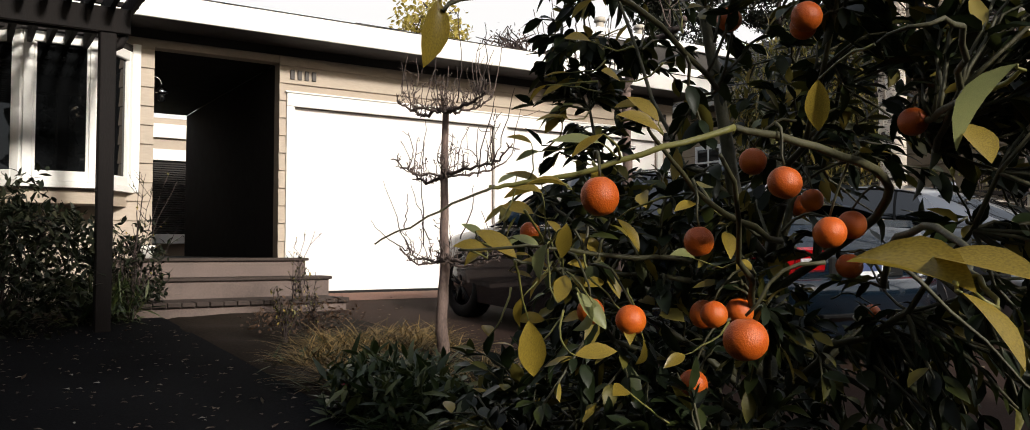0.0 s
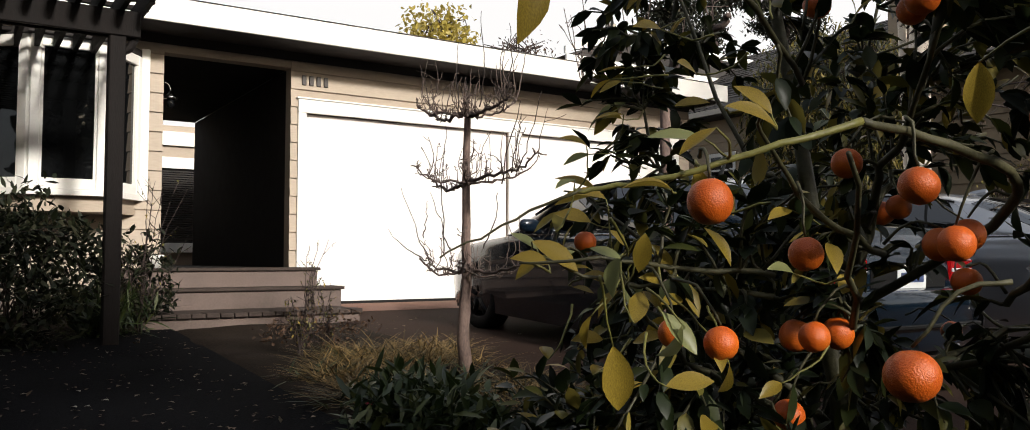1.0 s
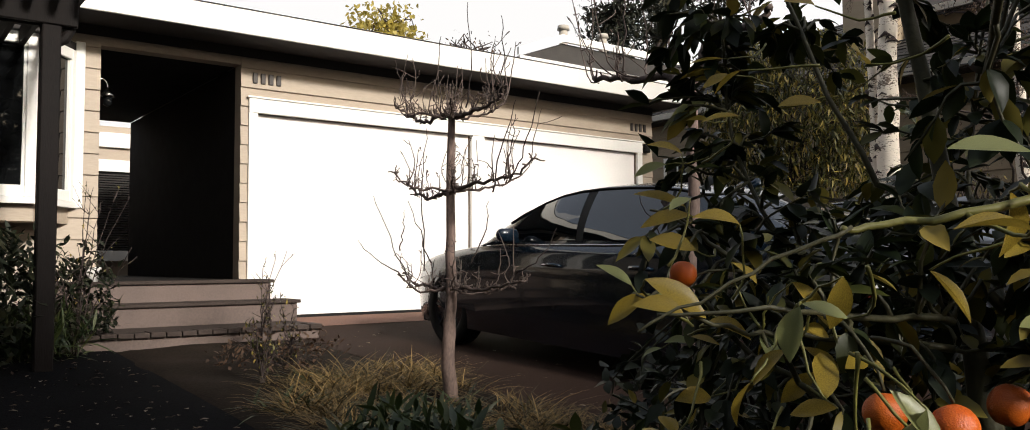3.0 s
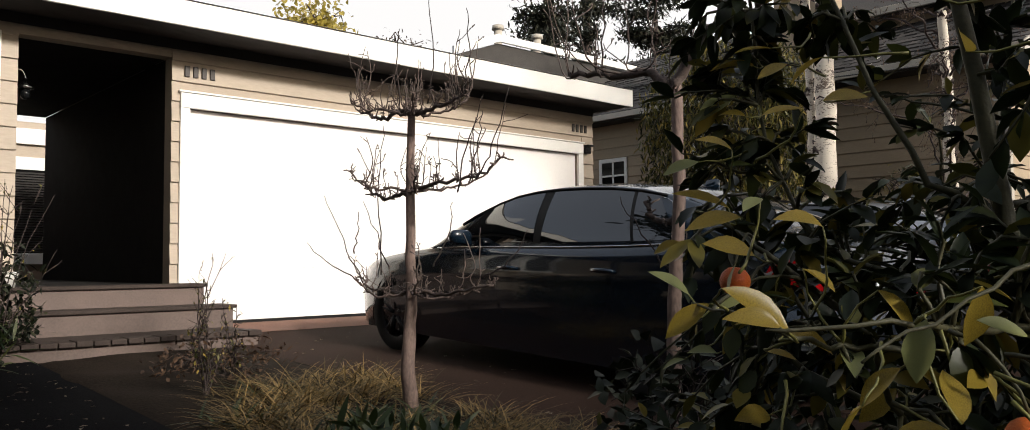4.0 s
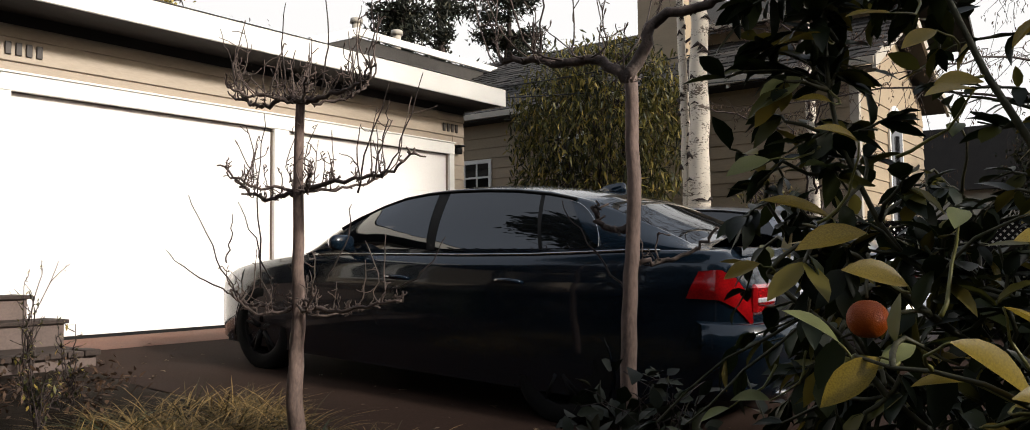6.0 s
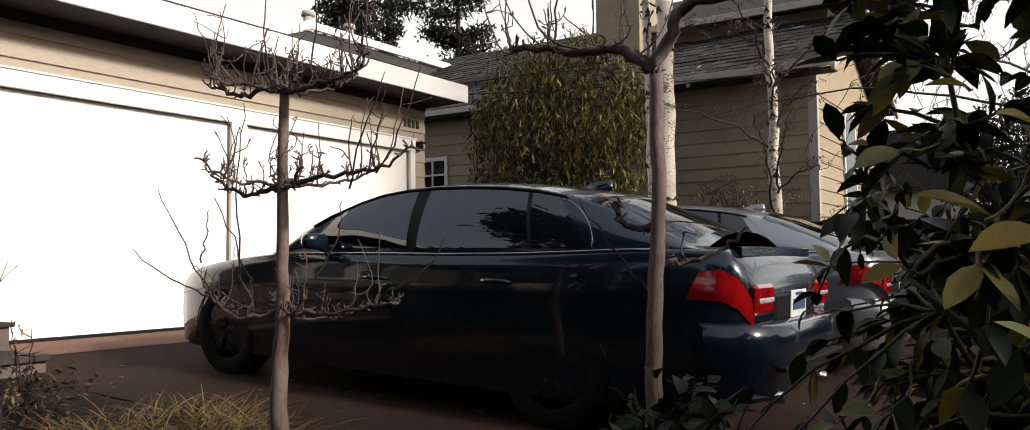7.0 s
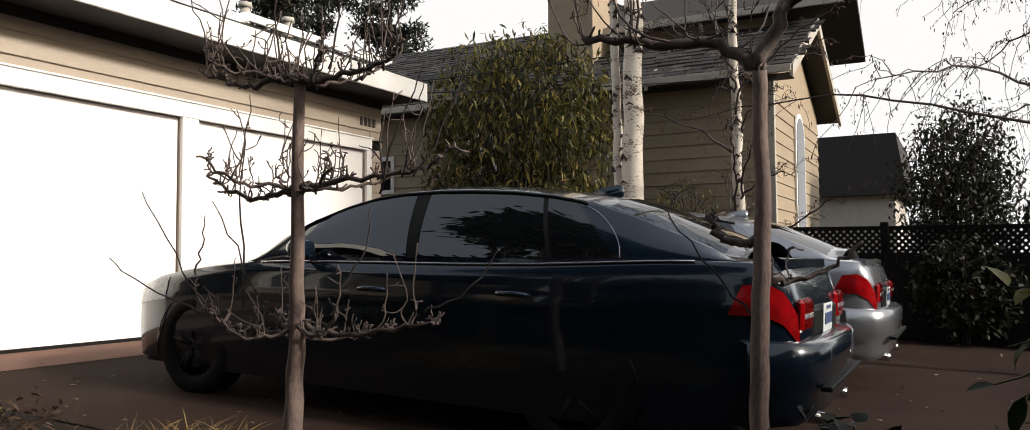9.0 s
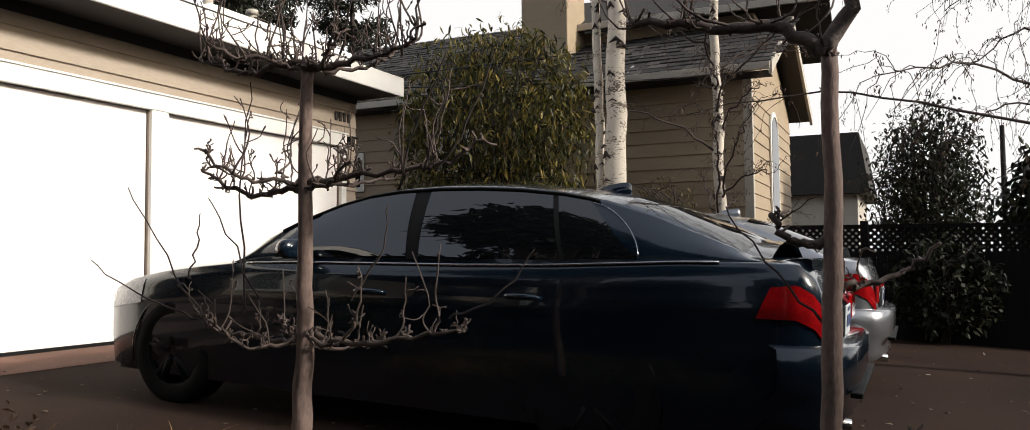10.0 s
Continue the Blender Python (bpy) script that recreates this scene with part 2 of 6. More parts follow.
tagged(part("fascia_end", box(EX1 - 0.03, EX1, EY + 0.032, 17.5, SOFF - 0.01, SOFF + 0.23, 0.004), M["white"]), "white painted fascia at the roof's end", "fascia", kind="structure")
tagged(part("roof_back", prism([(14.0, SOFF + 0.2), (14.0, SOFF + 0.49), (17.6, SOFF + 0.235)], EX0, 1.6, "x"), M["roof"]), "pale low-pitched gravel roof", "roof", kind="structure")
tagged(part("roof_back", prism([(14.0, SOFF + 0.2), (14.0, SOFF + 0.49), (17.6, SOFF + 0.235)], 5.2, EX1 + 0.02, "x"), M["roof"]), "pale low-pitched gravel roof", "roof", kind="structure")
wall("garage_rear", [(PORCH[1] + WT, END - WT, 13.84, 14.0, -0.1, 3.0), (5.2, 5.36, 14.0, 17.0, -0.1, 3.0), (-6.0, PORCH[0] - WT, 13.84, 14.0, -0.1, 3.0)], "tan walls round the small back court")
tagged(part("roof", prism([(EY - 0.02, SOFF + 0.235), (13.2, SOFF + 0.55), (14.0, SOFF + 0.49), (14.0, SOFF + 0.2)], EX0, EX1 + 0.02, "x"), M["roof"]), "pale low-pitched gravel roof", "roof", kind="structure")
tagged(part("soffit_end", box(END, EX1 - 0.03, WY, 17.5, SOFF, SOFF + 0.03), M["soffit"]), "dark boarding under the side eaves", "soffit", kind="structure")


# added strip: the eaves' shadow on the wall, made as a dark board
tagged(part("frieze", box(-6.0, END, WY - 0.032, WY - 0.023, SOFF - 0.10, SOFF - 0.001, 0.002), M["soffit"]), "dark strip standing in for the shadow under the eaves", "trim", kind="structure")

# lap siding: boards over the front wall
def board(name, x0, x1, z0, h, parent, y=WY, out=0.022, material=None):
    bm = prism([(y, z0 + h), (y - 0.004, z0 + h), (y - out, z0 + 0.004), (y - out + 0.003, z0), (y, z0)], x0, x1, "x")
    return part(name, bm, material or M["siding"], parent)


for k in range(15):
    z = 0.19 + 0.2 * (k - 1)
    lo, hi = max(z, -0.1), min(z + 0.2, SOFF)
    if hi <= lo:
        continue
    if z > 2.28 - 0.05:
        board("siding_board", PORCH[1], END, max(lo, 2.283), hi - max(lo, 2.283), front)
    else:
        board("siding_board", PORCH[1], 3.288, lo, hi - lo, front)
        board("siding_board", 9.082, END, lo, hi - lo, front)
    for a, b in ((-6.0, 0.1), (1.62, PORCH[0])) if 0.8 < z < 2.5 else ((-6.0, PORCH[0]),):
        board("siding_board", a, b, lo, hi - lo, front)

# garage trim and the two doors
trim = thing("garage_trim", "white painted trim round the two garage doors", "trim", kind="structure")
part("head_trim", box(3.29, 9.08, WY - 0.045, WY - 0.001, HEAD, 2.28, 0.004), M["white"], trim)
part("drip_cap", box(3.27, 9.10, WY - 0.06, WY - 0.001, 2.2805, 2.30, 0.003), M["white"], trim)
part("side_trim", box(3.29, 3.385, WY - 0.04, WY - 0.001, -0.015, HEAD - 0.001, 0.004), M["white"], trim)
part("side_trim", box(6.08, 6.28, WY - 0.04, WY - 0.001, -0.015, HEAD - 0.001, 0.004), M["white"], trim)
part("side_trim", box(8.98, 9.08, WY - 0.04, WY - 0.001, -0.015, HEAD - 0.001, 0.004), M["white"], trim)


def garage_door(x0, x1, m):
    d = thing("garage_door", "white painted plain garage door, closed", "garage door", group="garage doors")
    w = x1 - x0
    n = 4
    for k in range(n):
        z0, z1 = 0.015 + k * (HEAD - 0.02) / n, 0.015 + (k + 1) * (HEAD - 0.02) / n
        part("panel", box(0.004, w - 0.004, 0.03, 0.07, z0 + 0.0003, z1 - 0.0003, 0.0015), M["door"], d)
    part("bottom_seal", box(0.004, w - 0.004, 0.035, 0.065, -0.02, 0.0145, 0.003), M["iron"], d, "black rubber seal")
    d.matrix_world = m
    return d


garage_door(*DOORS[0], pose(DOORS[0][0], WY, 0))
garage_door(*DOORS[1], pose(DOORS[1][0], WY, 0))
tagged(part("garage_floor", box(3.3, 9.1, WY + 0.105, 16.9, -0.2, -0.02), M["concrete"]), "concrete floor behind the garage doors", "floor", kind="structure")
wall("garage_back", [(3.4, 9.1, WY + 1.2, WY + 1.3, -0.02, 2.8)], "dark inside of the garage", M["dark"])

# entrance steps
entry = thing("entry_steps", "brown painted wooden entrance steps up to the porch", "steps", kind="structure")
part("upper_step", box(1.5, 3.42, 9.10, WY - 0.02, -0.15, 0.37), M["step"], entry)
part("tread", box(1.48, 3.45, 9.07, WY - 0.001, 0.372, 0.405, 0.006), M["tread"], entry)
part("middle_step", box(1.5, 3.56, 8.76, 9.098, -0.15, 0.175), M["step"], entry)
part("tread", box(1.48, 3.59, 8.73, 9.10, 0.177, 0.21, 0.006), M["tread"], entry)
part("lower_step", box(1.30, 3.50, 8.12, 8.728, -0.25, -0.035), M["step"], entry)
for k in range(18):
    part("brick", box(1.285 + k * 0.1245, 1.285 + k * 0.1245 + 0.116, 8.08, 8.30, -0.034, 0.008 + 0.003 * math.sin(k * 2.3), 0.005), M["tread"], entry)
part("paving", box(1.29, 3.51, 8.31, 8.729, -0.034, 0.006, 0.004), M["tread"], entry)


# ---- cars ----
def lerp_tab(tab, u):
    for (u0, *a), (u1, *b) in zip(tab, tab[1:]):
        if u <= u1:
            f = (u - u0) / (u1 - u0) if u1 > u0 else 0
            return [p + (q - p) * f for p, q in zip(a, b)]
    return list(tab[-1][1:])


# u from the nose, half width at the belt, top of the body (bonnet, belt, boot), underside, plan rounding
BODY = [(0.0, 0.55, 0.60, 0.30), (0.05, 0.68, 0.66, 0.24), (0.15, 0.77, 0.715, 0.20), (0.35, 0.835, 0.775, 0.18), (0.6, 0.868, 0.825, 0.18), (0.95, 0.888, 0.875, 0.18), (1.3, 0.898, 0.915, 0.18),
        (1.7, 0.903, 0.935, 0.18), (2.2, 0.907, 0.95, 0.18), (2.8, 0.908, 0.965, 0.18), (3.3, 0.905, 0.985, 0.18), (3.7, 0.895, 1.01, 0.18), (4.0, 0.88, 1.03, 0.19), (4.25, 0.855, 1.04, 0.22), (4.38, 0.83, 1.035, 0.26), (4.45, 0.79, 0.97, 0.30), (4.52, 0.70, 0.80, 0.34)]
# greenhouse: u, roof height, half width at the roof, half width at its foot
ROOF = [(1.22, 0.935, 0.75, 0.84), (1.4, 1.09, 0.71, 0.835), (1.65, 1.215, 0.67, 0.83), (1.9, 1.31, 0.645, 0.83), (2.1, 1.365, 0.635, 0.835), (2.3, 1.395, 0.63, 0.84), (2.55, 1.412, 0.628, 0.843), (2.8, 1.416, 0.626, 0.843), (3.05, 1.41, 0.622, 0.84), (3.3, 1.388, 0.62, 0.83),
        (3.55, 1.345, 0.62, 0.82), (3.8, 1.272, 0.625, 0.805), (4.0, 1.19, 0.64, 0.785), (4.15, 1.115, 0.66, 0.77), (4.26, 1.05, 0.68, 0.76)]
REAR = 0.12        # the tail is drawn out this far behind the rear wheels


def body_point(u, v):
    """v 0 at the sill, 1 at the belt, 2 at the middle of the top."""
    hw, top, low = lerp_tab(BODY, u)
    if v <= 1:
        bulge = 0.93 + 0.07 * math.sin(math.pi * min(1, 0.15 + 0.62 * v))
        if v > 0.9:
            bulge -= 0.035 * ((v - 0.9) / 0.1) ** 2
        z = low + (top - 0.02 - low) * v
        crease = 0.008 * math.exp(-((v - 0.76) / 0.05) ** 2)
        return Vector((-(hw * bulge + crease), -u, z))
    w = v - 1
    base = hw * 0.965
    crown = 0.035 if u < 1.3 else 0.012
    return Vector((-base * (1 - w), -u, top - 0.02 + 0.02 * min(1, w * 5) + crown * math.sin(math.pi * w / 2)))


def roof_point(u, v):
    """v 0 at the belt, 1 at the cant rail, 2 at the roof's middle."""
    rz, rw, fw = lerp_tab(ROOF, u)
    _, bz, _ = lerp_tab(BODY, u)
    bz -= 0.01
    if v <= 1:
        h = max(0.0, rz - 0.035 - bz)
        bow = 0.022 * math.sin(math.pi * v)
        return Vector((-(fw + (rw - fw) * v ** 1.15 + bow), -u, bz + h * v))
    w = v - 1
    a = rw * (1 - w)
    back = min(1.0, max(0.0, (u - 3.3) / 0.4))
    crown = 0.012 + 0.06 * back
    rz -= 0.035 * back
    return Vector((-a, -u, max(bz, rz - 0.035) + 0.035 * math.sin(math.pi * min(1, w * 1.6) / 2) + crown * math.sin(math.pi * w / 2)))


def both_sides(bm):
    geom = bm.verts[:] + bm.edges[:] + bm.faces[:]
    dup = bmesh.ops.duplicate(bm, geom=geom)["geom"]
    vs = [g for g in dup if isinstance(g, bmesh.types.BMVert)]
    fs = [g for g in dup if isinstance(g, bmesh.types.BMFace)]
    for v in vs:
        v.co.x = -v.co.x
    bmesh.ops.reverse_faces(bm, faces=fs)
    bmesh.ops.remove_doubles(bm, verts=bm.verts[:], dist=0.0004)


def skin(fn, us, vs, mirror=True, out=0.0):
    bm = bmesh.new()
    rows = []
    for u in us:
        row = []
        for v in vs:
            p = fn(u, v)
            if out:
                d = fn(u + 0.01, v) - fn(u - 0.01, v)
                e = fn(u, min(2, v + 0.01)) - fn(u, max(0, v - 0.01))
                nrm = d.cross(e)
                nrm = nrm.normalized() if nrm.length > 1e-9 else Vector((-1, 0, 0))
                if nrm.x > 0 and v < 1.2 or nrm.z < 0 and v >= 1.2:
                    nrm = -nrm
                p = p + nrm * out
            row.append(bm.verts.new(p))
        rows.append(row)
    for r0, r1 in zip(rows, rows[1:]):
        for k in range(len(vs) - 1):
            bm.faces.new((r0[k], r0[k + 1], r1[k + 1], r1[k]))
    if mirror:
        both_sides(bm)
    bmesh.ops.recalc_face_normals(bm, faces=bm.faces[:])
    return bm


def panel_between(fn, lower, upper, n, m, out, mirror=False, side=1):
    """A piece of the skin fn: for f from 0 to 1, from lower(f) to upper(f), both (u, v)."""
    bm = bmesh.new()
    rows = []
    for i in range(n + 1):
        f = i / n
        a, b = lower(f), upper(f)
        row = []
        for j in range(m + 1):
            g = j / m
            u, v = a[0] + (b[0] - a[0]) * g, a[1] + (b[1] - a[1]) * g
            p = fn(u, v)
            d = fn(u + 0.02, v) - fn(u - 0.02, v)
            e = fn(u, min(2, v + 0.02)) - fn(u, max(0, v - 0.02))
            nrm = d.cross(e)
            nrm = nrm.normalized() if nrm.length > 1e-9 else Vector((-1, 0, 0))
            if nrm.dot(Vector((p.x, 0, p.z - 0.6))) < 0:
                nrm = -nrm
            q = p + nrm * out
            row.append(bm.verts.new((q.x * side, q.y, q.z)))
        rows.append(row)
    for r0, r1 in zip(rows, rows[1:]):
        for k in range(m):
            bm.faces.new((r0[k], r0[k + 1], r1[k + 1], r1[k]))
    if mirror:
        both_sides(bm)
    bmesh.ops.recalc_face_normals(bm, faces=bm.faces[:])
    return bm


def wheel(parent, x, u, side):
    t = bmesh.new()
    prof = [(0.215, 0.09), (0.24, 0.105), (0.30, 0.105), (0.322, 0.085), (0.326, 0.0), (0.322, -0.085), (0.30, -0.105), (0.24, -0.105), (0.215, -0.09)]
    n = 28
    rings = [[t.verts.new((x + side * o, -u + r * math.cos(2 * math.pi * k / n), 0.326 + r * math.sin(2 * math.pi * k / n))) for r, o in prof] for k in range(n)]
    for k in range(n):
        for j in range(len(prof) - 1):
            t.faces.new((rings[k][j], rings[k][j + 1], rings[(k + 1) % n][j + 1], rings[(k + 1) % n][j]))
    tyre = part("tyre", t, M["rubber"], parent, smooth=True)
    r = bmesh.new()
    for k in range(5):
        a = 2 * math.pi * k / 5 + 0.3
        for da in (-0.13, 0.13):
            tube(r, [Vector((x + side * 0.085, -u + 0.04 * math.cos(a), 0.326 + 0.04 * math.sin(a))), Vector((x + side * 0.075, -u + 0.21 * math.cos(a + da), 0.326 + 0.21 * math.sin(a + da)))], [0.022, 0.016], 6)
    for k in range(n):
        a0, a1 = 2 * math.pi * k / n, 2 * math.pi * (k + 1) / n
        q = [(0.222, 0.092), (0.205, 0.088), (0.195, 0.03), (0.195, -0.09)]
        for (r0, o0), (r1, o1) in zip(q, q[1:]):
            r.faces.new([r.verts.new((x + side * o, -u + rr * math.cos(a), 0.326 + rr * math.sin(a))) for rr, o, a in ((r0, o0, a0), (r0, o0, a1), (r1, o1, a1), (r1, o1, a0))])
    part("rim", r, M["alloy"], tyre, "alloy rim coloured near black for the shade", smooth=True)


M["paint_black"] = mat("dark_blue_black_car_paint", (0.005, 0.012, 0.022), 0.2, metal=0.25, var=0.15, scale=2, fine=300, bump=0.0, coat=0.8, spec=0.35)
M["paint_silver"] = mat("silver_car_paint", (0.33, 0.34, 0.36), 0.3, metal=0.75, var=0.08, scale=2, fine=300, bump=0.0, coat=1.0)
M["rubber"] = mat("tyre_rubber", (0.008, 0.008, 0.008), 0.9, var=0.3, spec=0.2)
# alloy lowered to near black: the shade on the wheels is in the colour
M["alloy"] = mat("alloy", (0.018, 0.018, 0.02), 0.55, metal=0.8, var=0.2)
M["chrome"] = mat("bright_trim", (0.6, 0.6, 0.6), 0.15, metal=1.0, var=0.1, bump=0)
M["trim_black"] = mat("black_plastic", (0.008, 0.008, 0.008), 0.55, var=0.2, spec=0.15)
M["carglass"] = glass_mat("tinted_car_glass", (0.004, 0.005, 0.006), 0.01, 1.85)
M["taillight"] = mat("red_lens", (0.30, 0.004, 0.006), 0.08, var=0.4, scale=20, fine=120, bump=0.1, coat=1.0)
M["lens_clear"] = mat("clear_lens", (0.5, 0.5, 0.52), 0.1, var=0.3, scale=30, coat=1.0)
M["plate"] = mat("plate_white", (0.6, 0.62, 0.62), 0.4, var=0.08)
M["plate_blue"] = mat("plate_ink", (0.04, 0.06, 0.14), 0.5, var=0.1)


def car(paint, label, m, coupe=False):
    c = thing("car", label, "car")
    us = steps(0.0, 0.15, 4) + steps(0.15, 4.38, 44)[1:] + [4.42, 4.45, 4.49, 4.52]
    vs = [0, 0.08, 0.18, 0.3, 0.42, 0.54, 0.64, 0.7, 0.75, 0.8, 0.86, 0.91, 0.95, 0.98, 1.0, 1.03, 1.08, 1.2, 1.4, 1.6, 1.8, 2.0]
    bm = skin(body_point, us, vs)
    for u in (0.0, 4.52):
        half = [body_point(u, v) for v in vs]
        loop = half + [Vector((-p.x, p.y, p.z)) for p in half[::-1][1:]]
        bm.faces.new([bm.verts.new(p) for p in loop])
    bmesh.ops.remove_doubles(bm, verts=bm.verts[:], dist=0.0005)
    bmesh.ops.recalc_face_normals(bm, faces=bm.faces[:])
    body = part("body", bm, paint, c, smooth=True)
    part("roof", skin(roof_point, steps(1.22, 4.26, 50), [0, 0.12, 0.25, 0.4, 0.55, 0.7, 0.85, 0.95, 1.0, 1.05, 1.12, 1.25, 1.45, 1.7, 2.0]), paint, c, smooth=True)
    # side glass: front door, rear door, quarter
    for s in (1, -1):
        cuts = ((1.52, 1.78, 2.46, 2.40, "side_window"), (2.54, 2.50, 3.36, 3.24, "side_window"), (3.385, 3.27, 3.76, 3.46, "quarter_window"))
        for u0, w0, u1, w1, nm in cuts:
            def lo(f, u0=u0, u1=u1):
                return (u0 + (u1 - u0) * f, 0.07)

            def hi(f, w0=w0, w1=w1, nm=nm):
                u = w0 + (w1 - w0) * f
                return (u, 0.93)
            part(nm, panel_between(roof_point, lo, hi, 14, 8, 0.006, side=s), M["carglass"], c, smooth=True)
        strip = bmesh.new()
        tube(strip, [Vector((s * (body_point(u, 1.0).x - 0.002), -u, body_point(u, 1).z + 0.006)) for u in steps(1.35, 4.1, 40)], [0.007] * 41, 5)
        part("belt_trim", strip, M["chrome"], c, "bright metal strip", smooth=True)
        edge = bmesh.new()
        tube(edge, [Vector((s * (roof_point(u, 0.97).x - 0.008), -u, roof_point(u, 0.97).z)) for u in steps(1.5, 3.5, 40)], [0.009] * 41, 5)
        part("window_trim", edge, M["trim_black"], c, smooth=True)
        rim = bmesh.new()
        tube(rim, [Vector((s * (roof_point(u, v).x - 0.009), -u, roof_point(u, v).z)) for u, v in [(3.46 + 0.3 * math.sin(math.pi / 2 * f), 0.93 - 0.86 * (1 - math.cos(math.pi / 2 * f))) for f in steps(0, 1, 12)]], [0.002] * 13, 5)
        part("window_edge", rim, M["chrome"], c, "thin bright edge of the quarter window", smooth=True)
        for uh in ((2.28, 3.2) if not coupe else (2.5,)):
            hb = bmesh.new()
            p = body_point(uh, 0.80)
            tube(hb, [Vector((s * (p.x + 0.0), -(uh - 0.10), p.z)), Vector((s * (p.x - 0.028), -(uh - 0.08), p.z + 0.004)), Vector((s * (p.x - 0.034), -uh, p.z + 0.006)), Vector((s * (p.x - 0.028), -(uh + 0.08), p.z + 0.004)), Vector((s * p.x, -(uh + 0.10), p.z))], [0.011, 0.014, 0.015, 0.014, 0.011], 8)
            part("door_handle", hb, paint, c, smooth=True)
        mb = bmesh.new()
        bmesh.ops.create_uvsphere(mb, u_segments=14, v_segments=10, radius=1)
        for v in mb.verts:
            f = 1.0 if v.co.y > 0 else 0.45
            v.co = Vector((s * -(0.965 + 0.105 * v.co.x * s * -1), -1.79 + 0.09 * f * v.co.y, 1.0 + 0.07 * (v.co.z if abs(v.co.z) < 0.75 else math.copysign(0.75, v.co.z))))
        tube(mb, [Vector((s * -0.85, -1.76, 0.95)), Vector((s * -0.92, -1.77, 0.97))], [0.03, 0.03], 8)
        part("mirror", mb, paint, c, smooth=True)
        # tail lamp wraps the corner
        tl = panel_between(body_point, lambda f: (4.235 + 0.03 * math.sin(math.pi * f) + 0.285 * f, 0.665 + 0.03 * (1 - f)), lambda f: (4.28 + 0.22 * f, 0.87 + 0.04 * f), 12, 5, 0.008, side=s)
        lamp_ob = part("tail_lamp", tl, M["taillight"], c, "red wraparound tail lamp", smooth=True)
        inner = part("tail_lamp", box(min(s * -0.72, s * -0.44), max(s * -0.72, s * -0.44), -4.535, -4.49, 0.70, 0.86, 0.018), M["taillight"], c, "red tail lamp on the boot lid")
        part("reverse_lens", box(min(s * -0.70, s * -0.46), max(s * -0.70, s * -0.46), -4.541, -4.533, 0.765, 0.79, 0.004), M["lens_clear"], inner, "clear lens band")
        hl = panel_between(body_point, lambda f: (0.06 + 0.44 * f, 0.72), lambda f: (0.10 + 0.40 * f, 0.97), 8, 4, 0.006, side=s)
        part("head_lamp", hl, M["lens_clear"], c, "clear head lamp", smooth=True)
        # wheel arch lips
        for uw in (0.80, 3.56):
            ar = bmesh.new()
            tube(ar, [Vector((s * -(lerp_tab(BODY, uw)[0] * 0.975 + 0.004), -uw + 0.355 * math.cos(a), 0.326 + 0.355 * math.sin(a))) for a in steps(-0.25, math.pi + 0.25, 18)], [0.005] * 19, 5)
            part("wheel_arch", ar, paint, c, smooth=True)
            fill = bmesh.new()
            ctr = fill.verts.new((s * -(lerp_tab(BODY, uw)[0] * 0.972), -uw, 0.326))
            rim_vs = [fill.verts.new((s * -(lerp_tab(BODY, uw)[0] * 0.972), -uw + 0.35 * math.cos(a), max(0.19, 0.326 + 0.35 * math.sin(a)))) for a in steps(-0.4, math.pi + 0.4, 18)]
            for a, b in zip(rim_vs, rim_vs[1:]):
                fill.faces.new((ctr, a, b))
            part("wheel_well", fill, M["trim_black"], c)
            wheel(c, s * -0.775, uw, s * -1)
    for s in (1, -1):
        part("pillar", panel_between(roof_point, lambda f: (2.465 + 0.075 * f, 0.05), lambda f: (2.40 + 0.105 * f, 0.95), 3, 8, 0.004, side=s), M["trim_black"], c, smooth=True)
        part("pillar", panel_between(roof_point, lambda f: (3.36 + 0.028 * f, 0.05), lambda f: (3.235 + 0.04 * f, 0.95), 2, 8, 0.005, side=s), M["trim_black"], c, smooth=True)
    # windscreen and rear window
    part("windscreen", panel_between(roof_point, lambda f: (1.27, 1.02 + 0.98 * f), lambda f: (2.0, 1.06 + 0.94 * f), 8, 8, 0.005, True), M["carglass"], c, smooth=True)
    part("rear_window", panel_between(roof_point, lambda f: (3.60, 1.12 + 0.88 * f), lambda f: (4.18, 1.08 + 0.92 * f), 8, 8, 0.005, True), M["carglass"], c, smooth=True)
    fin = prism([(-3.24, 1.395), (-3.32, 1.435), (-3.43, 1.455), (-3.46, 1.45), (-3.47, 1.36)], -0.018, 0.018, "x")
    bmesh.ops.bevel(fin, geom=fin.edges[:], offset=0.008, segments=2, affect="EDGES")
    part("roof_aerial", fin, paint, c, smooth=True)
    # boot lid lip, plate recess, plate, bumper
    part("boot_lip", prism([(-4.25, 1.03), (-4.40, 1.052), (-4.425, 1.046), (-4.43, 1.0), (-4.38, 0.99)], -0.66, 0.66, "x"), paint, c)
    part("plate_recess", box(-0.40, 0.40, -4.535, -4.49, 0.66, 0.80, 0.012), M["trim_black"], c)
    plate = part("number_plate", box(-0.155, 0.155, -4.545, -4.536, 0.665, 0.815, 0.003), M["plate"], c, "white number plate with an unreadable dark bar")
    part("plate_bar", box(-0.12, 0.12, -4.549, -4.546, 0.705, 0.765), M["plate_blue"], plate)
    part("plate_bar", box(-0.07, 0.07, -4.549, -4.546, 0.785, 0.803), M["plate_blue"], plate)
    bump = bmesh.new()
